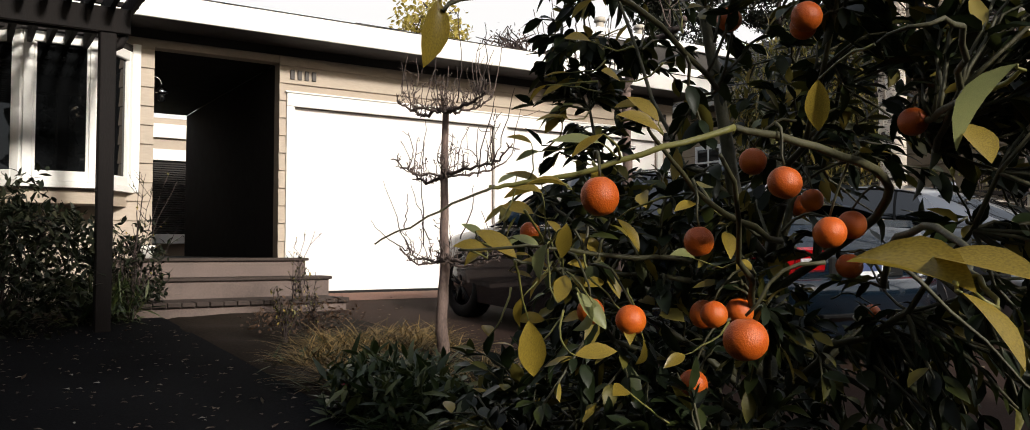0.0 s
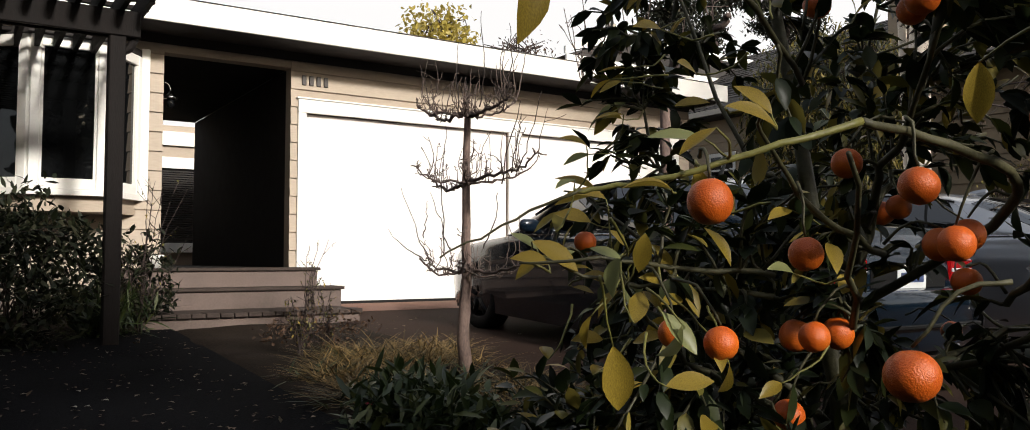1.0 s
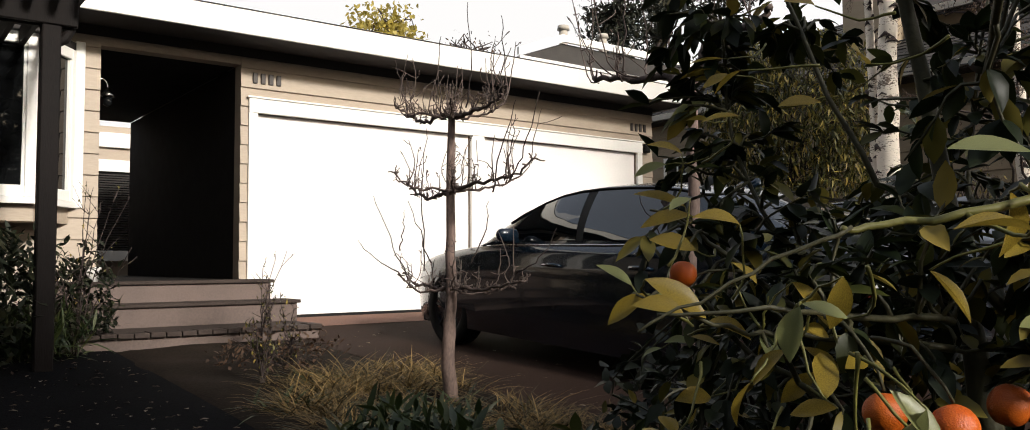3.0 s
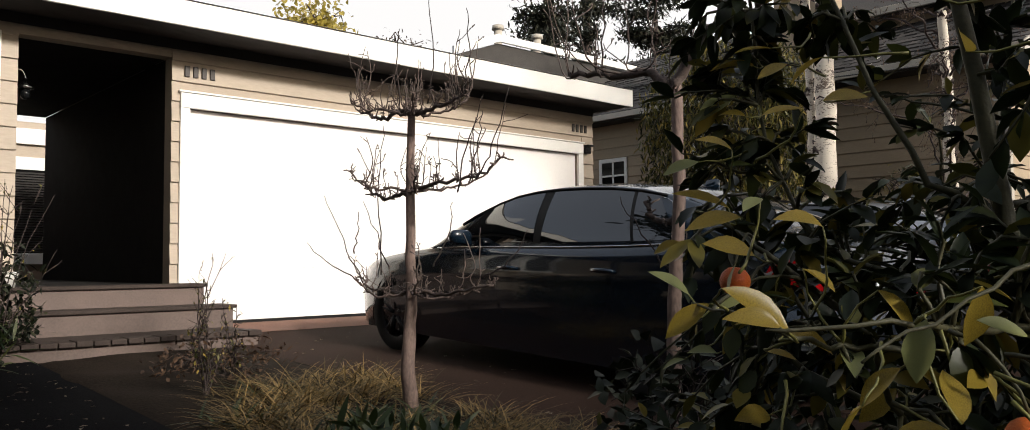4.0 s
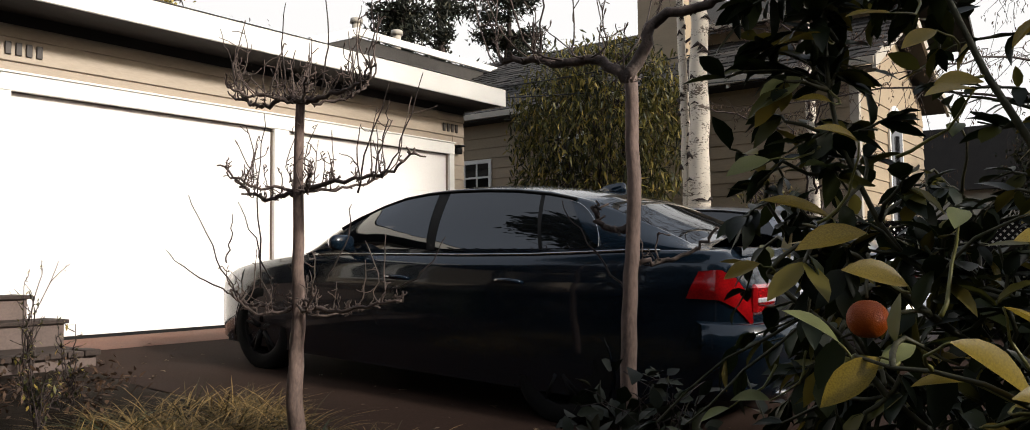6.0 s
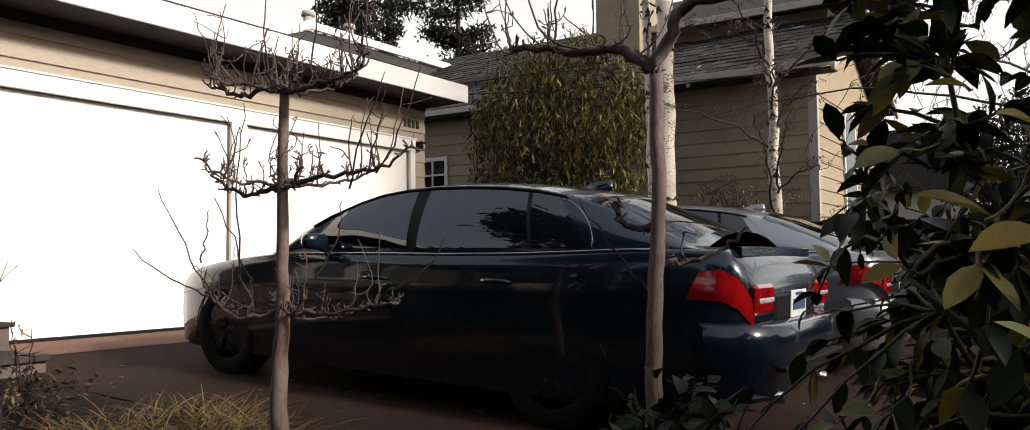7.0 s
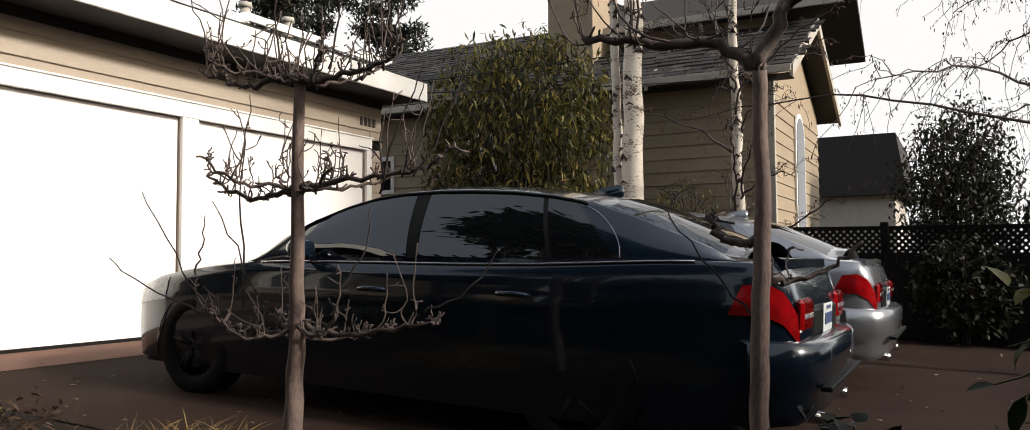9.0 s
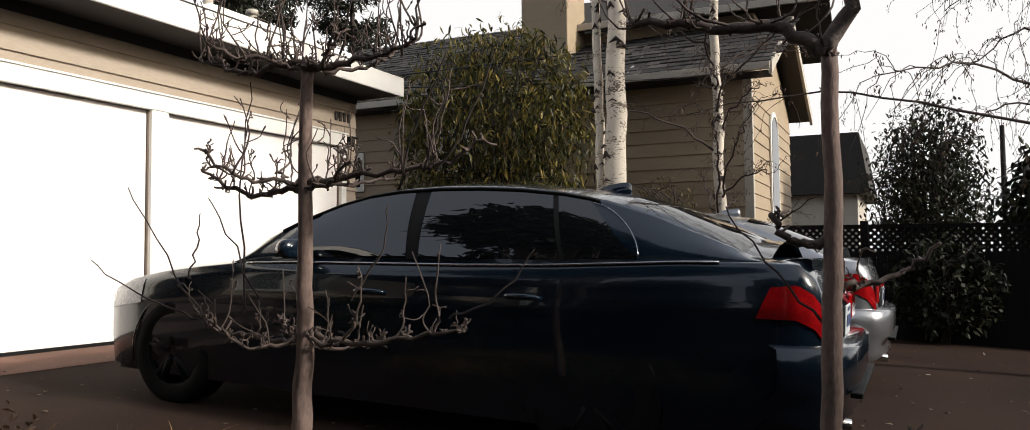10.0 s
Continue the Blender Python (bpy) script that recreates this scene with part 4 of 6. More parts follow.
def espalier(x, y, z0, m_arms, label, trunk_pts, r0, r1, seed, shoots, name="fruit_tree"):
    r = random.Random(seed)
    t = thing(name, label, "tree", pose(x, y, z0), group="pruned fruit trees")
    bm = bmesh.new()
    limb(bm, trunk_pts, r0, r1, 20, 0.004, r, 10)
    part("trunk", bm, M["bark"], t, smooth=True)
    for (pts, ra, rb, n_sp, up, spread) in m_arms:
        b = bmesh.new()
        q = limb(b, pts, ra, rb, 18, 0.011, r, 7, 0.8)
        spur_shoots(b, q, r, n_sp, up, spread)
        part("branch", b, M["spur_bark"], t, smooth=True)
    for pts in shoots:
        b = bmesh.new()
        limb(b, pts, 0.005, 0.002, 10, 0.01, r, 5)
        part("shoot", b, M["bark_dark"], t, smooth=True)
    return t


B1 = -0.24
side = Vector((0.06, -1.0, 0))       # along the tiers
dep = Vector((1.0, 0.06, 0))


def tier(z, left, right, ra, droop, r, ups, n_sp):
    arms = []
    for s, ln in ((-1, left), (1, right)):
        for g, kk, ff in ((0.05, 1.0, 1.0), (-0.7, 0.55, 0.6), (0.75, 0.5, 0.55)):
            d = side * s + dep * g
            k = ln * kk * r.uniform(0.9, 1.05)
            zz = z + r.uniform(-0.02, 0.02)
            arms.append(([(0, 0, zz), tuple(d * (k * 0.2) + Vector((0, 0, zz + droop * 0.9))), tuple(d * (k * 0.5) + Vector((0, 0, zz + droop + r.uniform(-0.02, 0.02)))), tuple(d * (k * 0.8) + Vector((0, 0, zz + droop + 0.035))), tuple(d * k + Vector((0, 0, zz + droop + r.uniform(0.05, 0.14))))], ra * ff, 0.005, int(n_sp * ff), ups, 0.35))
    return arms


rt = random.Random(11)
arms1 = tier(0.49 - B1 - 0.05, 0.52, 0.70, 0.015, -0.045, rt, 0.17, 11) + tier(0.985 - B1, 0.56, 0.68, 0.016, 0.01, rt, 0.22, 11) + tier(1.45 - B1, 0.52, 0.54, 0.019, 0.0, rt, 0.27, 17)
SHOOTS = ((-0.46, 0.70, -0.62, 0.90, -0.88, 1.26), (-0.5, 0.72, -0.78, 0.80, -1.08, 0.96), (-0.55, 0.88, -0.52, 1.0, -0.50, 1.14), (-0.2, 0.8, -0.3, 0.95, -0.46, 1.2), (-0.28, 0.75, -0.3, 1.2, -0.26, 1.65),
          (0.55, 1.26, 0.68, 1.42, 0.80, 1.72), (0.5, 1.26, 0.56, 1.45, 0.60, 1.62), (0.4, 1.2, 0.5, 1.5, 0.6, 1.7), (0.6, 0.74, 0.78, 0.82, 0.92, 0.98), (0.2, 0.8, 0.33, 1.0, 0.36, 1.15),
          (-0.45, 1.74, -0.5, 1.9, -0.62, 2.15), (-0.1, 1.7, -0.12, 2.0, -0.1, 2.2), (0.15, 1.72, 0.2, 2.0, 0.17, 2.35), (0.45, 1.74, 0.5, 1.95, 0.48, 2.2))
shoots1 = [[tuple(side * q[i] + Vector((0, 0, q[i + 1]))) for i in (0, 2, 4)] for q in SHOOTS]
espalier(2.965, 5.09, B1, arms1, "young bare fruit tree pruned into three flat tiers", [(0.005, 0, -0.04), (-0.02, 0.0, 0.25), (0.005, 0.01, 0.5), (0, 0, 0.75), (0.0, 0, 1.2), (0.01, 0, 1.72)], 0.045, 0.022, 5, shoots1)
B2 = -0.36
h2 = 1.305 - B2
a2 = [([(0, 0, h2 - 0.02), tuple(side * -0.12 + Vector((0, 0, h2 + 0.07))), tuple(side * -0.34 + Vector((0, 0, h2 + 0.10))), tuple(side * -0.58 + Vector((0, 0, h2 + 0.15)))], 0.026, 0.012, 16, 0.34, 0.5),
      ([(0, 0, h2 - 0.02), tuple(side * 0.07 + Vector((0, 0, h2 + 0.14))), tuple(side * 0.12 + Vector((0, 0, h2 + 0.20))), tuple(side * 0.32 + Vector((0, 0, h2 + 0.22))), tuple(side * 0.40 + Vector((0, 0, h2 + 0.27)))], 0.028, 0.014, 3, 0.2, 0.5),
      ([(0, 0, 1.10), tuple(side * -0.12 + Vector((0, 0, 1.12))), tuple(side * -0.17 + Vector((0, 0, 1.19)))], 0.016, 0.009, 2, 0.1, 0.5),
      ([(0, 0, 0.98), tuple(dep * 0.1 + side * 0.15 + Vector((0, 0, 1.0))), tuple(dep * 0.1 + side * 0.28 + Vector((0, 0, 1.10)))], 0.012, 0.005, 2, 0.1, 0.5)]
shoots2 = [[tuple(side * -0.02 + Vector((0, 0, 0.86))), tuple(side * -0.16 + Vector((0, 0, 1.02))), tuple(side * -0.30 + Vector((0, 0, 1.22)))], [tuple(side * -0.4 + Vector((0, 0, h2 + 0.1))), tuple(side * -0.38 + Vector((0, 0, h2 + 0.4))), tuple(side * -0.42 + Vector((0, 0, h2 + 0.7)))],
           [tuple(side * 0.28 + Vector((0, 0, h2 + 0.2))), tuple(side * 0.3 + Vector((0, 0, h2 + 0.4))), tuple(side * 0.36 + Vector((0, 0, h2 + 0.7)))]]
espalier(2.985, 3.22, B2, a2, "bare fruit tree with a forked crown and smooth grey-brown bark", [(-0.045, 0.03, -0.05), (-0.03, 0.02, 0.4), (-0.02, 0.01, 0.86), (0.0, 0, 1.2), (0.0, 0, h2)], 0.033, 0.0235, 8, shoots2)


# ---- the neighbouring house ----
M["nsiding"] = mat("neighbour_siding", (0.33, 0.255, 0.17), 0.7, var=0.15, scale=3, fine=40, bump=0.2, stretch=(1, 0.4, 2), rand=0.06)
M["shingle"] = mat("roof_shingles", (0.04, 0.036, 0.033), 0.9, var=0.4, scale=4, fine=50, bump=0.5, rand=0.25)
# white toned down for the shade at the neighbour's eaves
M["eave_white"] = mat("dulled_white_paint", (0.44, 0.40, 0.34), 0.6, var=0.15, scale=4)
NX, NY0, NY1, NE = 13.3, 5.16, 17.0, 3.45
RX, RZ = 18.0, 6.0
MY = 7.0           # where the main roof begins
nh = thing("neighbour_house", "tan lap-sided house with a dark shingled gable roof", "house", kind="")
part("wall", box(NX, NX + 0.2, NY0, NY1, -0.4, NE), M["nsiding"], nh)
part("gable_wall", prism([(NX + 0.2, -0.4), (17.7, -0.4), (17.7, NE), (15.5, NE + 1.1), (NX + 0.2, NE)], NY0, NY0 + 0.2, "y"), M["nsiding"], nh)
part("far_wall", box(2 * RX - NX - 0.2, 2 * RX - NX, MY + 0.5, NY1, -0.4, NE), M["nsiding"], nh)
part("front_side_wall", box(17.5, 17.7, NY0 + 0.2, MY + 0.35, -0.4, NE), M["nsiding"], nh)
part("main_front_wall", box(17.7, 2 * RX - NX, MY + 0.35, MY + 0.5, -0.4, NE - 0.2), M["nsiding"], nh)
for k in range(14):
    z = 0.85 + 0.205 * k
    if z + 0.2 > NE:
        break
    bm = prism([(NX, z + 0.203), (NX - 0.004, z + 0.203), (NX - 0.022, z + 0.004), (NX - 0.018, z), (NX, z)], NY0 - 0.02, NY1, "y")
    part("siding_board", bm, M["nsiding"], nh)
    part("siding_board", prism([(NY0, z + 0.203), (NY0 - 0.004, z + 0.203), (NY0 - 0.022, z + 0.004), (NY0 - 0.018, z), (NY0, z)], NX + 0.08, 17.7, "x"), M["nsiding"], nh)
part("corner_board", box(NX - 0.03, NX + 0.075, NY0 - 0.035, NY0 + 0.1, -0.4, NE, 0.004), M["eave_white"], nh)
PITCH = (RZ - NE - 0.05) / (RX - NX + 0.45)
GX1, GZ = 15.5, NE + 0.05 + 0.5 * (15.5 - NX + 0.45)      # ridge of the small front gable


def gable_roof(rx, rz, half, y0, y1, eave_z):
    """Two thick roof slopes with sloping edge boards on the street side."""
    for s in (1, -1):
        part("roof", prism([(rx, rz), (rx - s * half, eave_z), (rx - s * half, eave_z - 0.1), (rx, rz - 0.14)], y0, y1, "y"), M["shingle"], nh)
        part("rake_board", prism([(rx, rz + 0.02), (rx - s * (half + 0.03), eave_z + 0.01), (rx - s * (half + 0.03), eave_z - 0.17), (rx, rz - 0.18)], y0 - 0.05, y0 - 0.002, "y"), M["eave_white"], nh, "pale sloping board")


gable_roof(GX1, GZ, GX1 - NX + 0.45, NY0 - 0.35, MY - 0.01, NE + 0.05)
gable_roof(RX, RZ, RX - NX + 0.45, MY, NY1 + 0.3, NE + 0.05)


def shingles(y0, y1, run, pitch, seed):
    """Overlapping rows of split shingles up a slope from the west eave."""
    rr, vs, fs = random.Random(seed), [], []
    n = int(run / 0.22)
    for k in range(n):
        x0, x1 = NX - 0.46 + run * k / n, NX - 0.46 + run * (k + 1.25) / n
        za, zb = NE + 0.055 + pitch * (x0 - NX + 0.46), NE + 0.055 + pitch * (x1 - NX + 0.46)
        y = y0 - rr.uniform(0, 0.2)
        while y < y1:
            w, lift, dx = rr.uniform(0.14, 0.34), rr.uniform(0.012, 0.034), rr.uniform(-0.02, 0.02)
            b_ = len(vs)
            vs += [(x0 + dx, y, za + lift), (x0 + dx, y + w - 0.012, za + lift), (x1, y + w - 0.012, zb + 0.006), (x1, y, zb + 0.006), (x0 + dx, y, za - 0.01), (x0 + dx, y + w - 0.012, za - 0.01)]
            fs += [(b_, b_ + 1, b_ + 2, b_ + 3), (b_ + 4, b_ + 5, b_ + 1, b_)]
            y += w
    me = bpy.data.meshes.new("shingle_cover")
    me.from_pydata(vs, [], fs)
    me.materials.append(M["shingle_tile"])
    ob = tagged(new("shingle_cover", me), "dark split wood shingles", kind="stuff")
    ob.parent = nh


M["shingle_tile"] = leaf_mat("split_shingles", [(0.0, (0.012, 0.011, 0.010)), (0.6, (0.032, 0.028, 0.026)), (1.0, (0.075, 0.066, 0.06))], 0.0, 0.9)
shingles(NY0 - 0.36, MY, GX1 - NX + 0.45, 0.5, 1)
shingles(MY, NY1 + 0.3, RX - NX + 0.45, PITCH, 2)
part("eave_board", box(NX - 0.50, NX - 0.455, NY0 - 0.37, NY1 + 0.3, NE - 0.05, NE + 0.06, 0.004), M["eave_white"], nh, "pale gutter board")
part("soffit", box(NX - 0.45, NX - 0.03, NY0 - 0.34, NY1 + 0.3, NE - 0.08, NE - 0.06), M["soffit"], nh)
part("main_gable_wall", prism([(GX1, NE - 0.2), (2 * RX - NX, NE - 0.2), (2 * RX - NX, NE), (RX, RZ - 0.25), (GX1, NE + 1.0)], MY + 0.35, MY + 0.5, "y"), M["nsiding"], nh)
# the upper roof with its deep overhang
part("upper_roof", prism([(16.6, 5.95), (14.95, 5.0), (14.95, 4.88), (16.6, 5.8), (18.4, 4.62), (18.4, 4.75)], 4.3, 9.0, "y"), M["shingle"], nh)
part("upper_eave", box(14.89, 14.945, 4.28, 9.0, 4.90, 5.02, 0.004), M["eave_white"], nh, "pale gutter board")
part("upper_wall", box(15.35, 17.6, 5.4, 8.9, 4.3, 4.95), M["nsiding"], nh)
# chimney
ch = part("chimney", box(14.4, 15.3, 8.5, 9.4, 3.5, 7.6, 0.01), M["nsiding"], nh, "tan boxed chimney")
part("chimney_cap", box(14.3, 15.4, 8.4, 9.5, 7.6, 7.72, 0.01), M["eave_white"], ch)


def house_window(parent, y0, y1, z0, z1, cols=2, rows=2):
    w = part("window", box(NX - 0.05, NX - 0.02, y0 - 0.07, y1 + 0.07, z1, z1 + 0.08, 0.004), M["white"], parent, "white framed window")
    part("frame", box(NX - 0.05, NX - 0.02, y0 - 0.07, y1 + 0.07, z0 - 0.08, z0, 0.004), M["white"], w)
    part("frame", box(NX - 0.05, NX - 0.02, y0 - 0.07, y0, z0 + 0.001, z1 - 0.001, 0.004), M["white"], w)
    part("frame", box(NX - 0.05, NX - 0.02, y1, y1 + 0.07, z0 + 0.001, z1 - 0.001, 0.004), M["white"], w)
    part("pane", box(NX - 0.03, NX - 0.024, y0, y1, z0, z1), M["glass"], w)
    for k in range(1, cols):
        y = y0 + (y1 - y0) * k / cols
        part("muntin", box(NX - 0.045, NX - 0.031, y - 0.018, y + 0.018, z0 + 0.002, z1 - 0.002), M["white"], w)
    for k in range(1, rows):
        z = z0 + (z1 - z0) * k / rows
        part("muntin", box(NX - 0.046, NX - 0.032, y0 + 0.002, y1 - 0.002, z - 0.018, z + 0.018), M["white"], w)


house_window(nh, 9.95, 10.42, 2.3, 2.88)
house_window(nh, 12.15, 12.75, 2.05, 2.60)
# arched window on the street front
aw = part("arched_window", prism([(15.0, 0.9), (15.9, 0.9)] + [(15.45 + 0.45 * math.cos(a), 2.75 + 0.45 * math.sin(a)) for a in steps(0, math.pi, 12)], NY0 - 0.05, NY0 - 0.023, "y"), M["white"], nh, "white arched window")
part("pane", prism([(15.08, 0.98), (15.82, 0.98)] + [(15.45 + 0.37 * math.cos(a), 2.75 + 0.37 * math.sin(a)) for a in steps(0, math.pi, 12)], NY0 - 0.058, NY0 - 0.052, "y"), M["glass"], aw)

# ---- the house behind the garage, only its roof showing ----
rh = thing("rear_house", "low white-edged roof with two vent pipes behind the garage", "house")
part("wall", box(11.9, 20.0, 15.6, 22, -0.2, 4.75), M["nsiding"], rh)
part("roof", prism([(11.2, 4.98), (12.4, 5.42), (19.0, 5.42), (20.4, 4.98)], 15.0, 23, "y"), M["shingle"], rh)
part("fascia", box(11.15, 20.45, 14.93, 14.99, 4.76, 4.98, 0.005), M["white"], rh, "white painted fascia")
part("fascia", prism([(11.1, 4.98), (12.38, 5.44), (12.38, 5.62), (11.1, 5.14)], 14.9, 14.97, "y"), M["white"], rh)
part("fascia", box(12.385, 19.0, 14.9, 14.97, 5.44, 5.6, 0.005), M["white"], rh)
for x in (12.95, 14.2):
    b = bmesh.new()
    tube(b, [Vector((x, 15.6, 5.3)), Vector((x, 15.6, 5.95))], [0.1, 0.1], 12)
    tube(b, [Vector((x, 15.6, 5.95)), Vector((x, 15.6, 6.05))], [0.15, 0.13], 12)
    part("vent_pipe", b, M["eave_white"], rh, smooth=True)


# ---- lattice fences ----
def fence(p0, p1, top0, top1, label, seed):
    f = thing("fence", label, "fence", group="lattice fences")
    a, b = Vector((*p0, 0)), Vector((*p1, 0))
    ln = (b - a).length
    d = (b - a) / ln
    nrm = Vector((-d.y, d.x, 0))
    mtx = Matrix((( d.x, nrm.x, 0, a.x), (d.y, nrm.y, 0, a.y), (0, 0, 1, 0), (0, 0, 0, 1)))

    def top(s):
        return top0 + (top1 - top0) * s / ln
    n = max(1, round(ln / 1.8))
    for k in range(n + 1):
        s = ln * k / n
        part("post", box(s - 0.05, s + 0.05, -0.05, 0.05, -0.5, top(s) + 0.05, 0.006, m=mtx), M["wood_dark"], f)
    k = 0.06
    rr = random.Random(seed)
    while k < ln - 0.05:
        w = rr.uniform(0.125, 0.14)
        part("board", box(k, k + w - 0.001, -0.075, -0.055, -0.5, top(k) - 0.36 + rr.uniform(-0.004, 0.004), 0.003, m=mtx), M["wood_dark"], f)
        k += w
    for h0, h1 in ((-0.05, 0.0), (-0.40, -0.35)):
        bm = prism([(0, top0 + h0), (ln, top1 + h0), (ln, top1 + h1), (0, top0 + h1)], -0.03, 0.05, "y")
        bm.transform(mtx)
        part("rail", bm, M["wood_dark"], f)
    lat = bmesh.new()
    step = 0.088
    for sgn in (1, -1):
        k = -0.4
        while k < ln + 0.4:
            s0, s1 = (k, k + 0.30) if sgn > 0 else (k + 0.30, k)
            if min(s0, s1) >= 0 and max(s0, s1) <= ln:
                z0, z1 = top(s0) - 0.35, top(s1) - 0.05
                w = 0.024
                y = 0.004 * sgn
                q = [lat.verts.new(mtx @ Vector(c)) for c in ((s0 - w, y, z0), (s0 + w, y, z0), (s1 + w, y, z1), (s1 - w, y, z1), (s0 - w, y + 0.006 * sgn, z0), (s0 + w, y + 0.006 * sgn, z0), (s1 + w, y + 0.006 * sgn, z1), (s1 - w, y + 0.006 * sgn, z1))]
                for fc in ((0, 1, 2, 3), (7, 6, 5, 4), (0, 4, 5, 1), (2, 6, 7, 3), (1, 5, 6, 2), (3, 7, 4, 0)):
                    lat.faces.new([q[i] for i in fc])
            k += step
    part("lattice", lat, M["wood_dark"], f, "diagonal lattice strip")
    return f


fence((9.95, 8.85), (12.25, 5.55), 1.55, 1.26, "dark wooden fence with a lattice top beside the garage", 1)
fence((12.3, 5.5), (12.3, -6.0), 1.14, 1.02, "dark wooden fence with a lattice top beyond the driveway", 2)


# ---- trees beyond the cars ----
M["birch_bark"] = mat("birch_bark", (0.62, 0.55, 0.46), 0.7, var=0.3, scale=5, fine=30, bump=0.5, col2=(0.10, 0.07, 0.05), stretch=(1, 1, 2.2))
bb = M["birch_bark"].node_tree.nodes
for nd in bb:
    if nd.type == "VALTORGB":
        nd.color_ramp.elements[0].position, nd.color_ramp.elements[1].position = 0.40, 0.47
M["leaf_bamboo"] = leaf_mat("narrow_olive_leaves", [(0.0, (0.018, 0.021, 0.008)), (0.45, (0.075, 0.078, 0.02)), (0.8, (0.25, 0.21, 0.045)), (1.0, (0.42, 0.30, 0.07))], 0.3, 0.5)
M["leaf_hedge"] = leaf_mat("dark_evergreen_leaves", [(0.0, (0.008, 0.011, 0.006)), (0.6, (0.02, 0.026, 0.012)), (1.0, (0.05, 0.05, 0.025))], 0.1, 0.55, 0.2)
M["leaf_yel"] = leaf_mat("yellow_autumn_leaves", [(0.0, (0.38, 0.30, 0.05)), (0.6, (0.55, 0.44, 0.09)), (1.0, (0.7, 0.58, 0.2))], 0.4, 0.6)
M["needles"] = leaf_mat("pine_needles", [(0.0, (0.012, 0.016, 0.010)), (0.6, (0.025, 0.03, 0.018)), (1.0, (0.06, 0.055, 0.03))], 0.05, 0.7)
M["leaf_brown"] = leaf_mat("brown_hanging_catkins", [(0.0, (0.06, 0.035, 0.022)), (1.0, (0.16, 0.09, 0.05))], 0.2, 0.7)


def birch(x, y, height, r0, lean, seed, label, branches=26, droop=1.0, z_from=1.6, reach=1.0, twigs=9):
    r = random.Random(seed)
    z0 = ground_z(x, y) - 0.06
    t = thing("birch_tree", label, "tree", pose(x, y, z0), group="birch trees")
    bm = bmesh.new()
    trunk = limb(bm, [(0, 0, 0), (lean[0] * 0.3, lean[1] * 0.3, height * 0.35), (lean[0] * 0.7, lean[1] * 0.7, height * 0.7), (lean[0], lean[1], height)], r0, 0.03, 30, 0.018, r, 12)
    part("trunk", bm, M["birch_bark"], t, smooth=True)
    # dark scars standing proud of the bark
    sc = bmesh.new()
    for k in range(110):
        i = r.randint(2, 26)
        rad = r0 + (0.03 - r0) * i / 30
        a = r.uniform(0, 6.28)
        p = trunk[i].lerp(trunk[i + 1], r.random()) + Vector((math.cos(a), math.sin(a), 0)) * rad * 0.97
        w, h = r.uniform(0.02, 0.6 * r0), r.uniform(0.008, 0.035)
        tn = Vector((-math.sin(a), math.cos(a), 0))
        o = Vector((math.cos(a), math.sin(a), 0)) * 0.012
        tube(sc, [p - tn * w + Vector((0, 0, -h)), p + o + Vector((0, 0, h * 0.8)), p + tn * w + Vector((0, 0, -h))], [0.004, h, 0.004], 5)
    tagged(part("bark_scar", sc, M["bark_dark"], t, "dark bark scars", smooth=True), kind="stuff")
    tw, cat = bmesh.new(), Leaves()
    for k in range(branches):
        i = r.randint(int(z_from / height * 30), 29)
        p = trunk[i]
        a = r.uniform(0, 6.28)
        ln = r.uniform(0.8, 2.4) * (1.25 - i / 40) * reach
        d = Vector((math.cos(a), math.sin(a), r.uniform(0.1, 0.7) / reach))
        q = limb(tw, [p, p + d * ln * 0.35 + Vector((0, 0, 0.08)), p + d * ln * 0.7, p + d * ln + Vector((0, 0, -0.35 * droop))], 0.018, 0.004, 14, 0.035, r, 5)
        for j in range(twigs):
            s = q[r.randint(4, 14)]
            e = s + d * r.uniform(0.0, 0.35) + Vector((r.uniform(-0.3, 0.3), r.uniform(-0.3, 0.3), -r.uniform(0.1, 0.7) * droop + 0.15))
            h = limb(tw, [s, s.lerp(e, 0.4) + Vector((0, 0, 0.1)), e], 0.004, 0.0018, 7, 0.025, r, 4)
            for u in h[2:]:
                for _ in range(r.choice((0, 1, 2, 4))):
                    cat.add(u + rvec(r, 0.025), Vector((r.uniform(-0.4, 0.4), r.uniform(-0.4, 0.4), -1)), Vector((r.uniform(-1, 1), r.uniform(-1, 1), 0.2)), r.uniform(0.016, 0.04), r.uniform(0.007, 0.013), 0.1, 0.2, ((0, 0.3), (0.5, 1), (1, 0.2)))
    part("branchwork", tw, M["bark_dark"], t, smooth=True)
    cat.part("foliage", M["leaf_brown"], t, "brown hanging catkins", "stuff")
    return t


birch(10.0, 6.2, 8.5, 0.165, (0.05, -0.1, 0), 3, "tall birch with pale peeling bark and dark scars", 22, 0.8, 3.5)
birch(10.15, 6.40, 8.0, 0.07, (-0.1, 0.1, 0), 4, "pale birch standing close beside a larger one", 16, 0.8, 3.5)
birch(11.5, 5.25, 7.5, 0.085, (-0.15, 0.05, 0), 6, "slender birch with patchy dark bark near the fence", 60, 0.5, 1.2, 0.85, 9)
birch(9.6, 1.15, 8.0, 0.10, (0.2, 0.2, 0), 9, "weeping birch with long hanging twigs", 80, 1.15, 2.0, 1.75, 26)


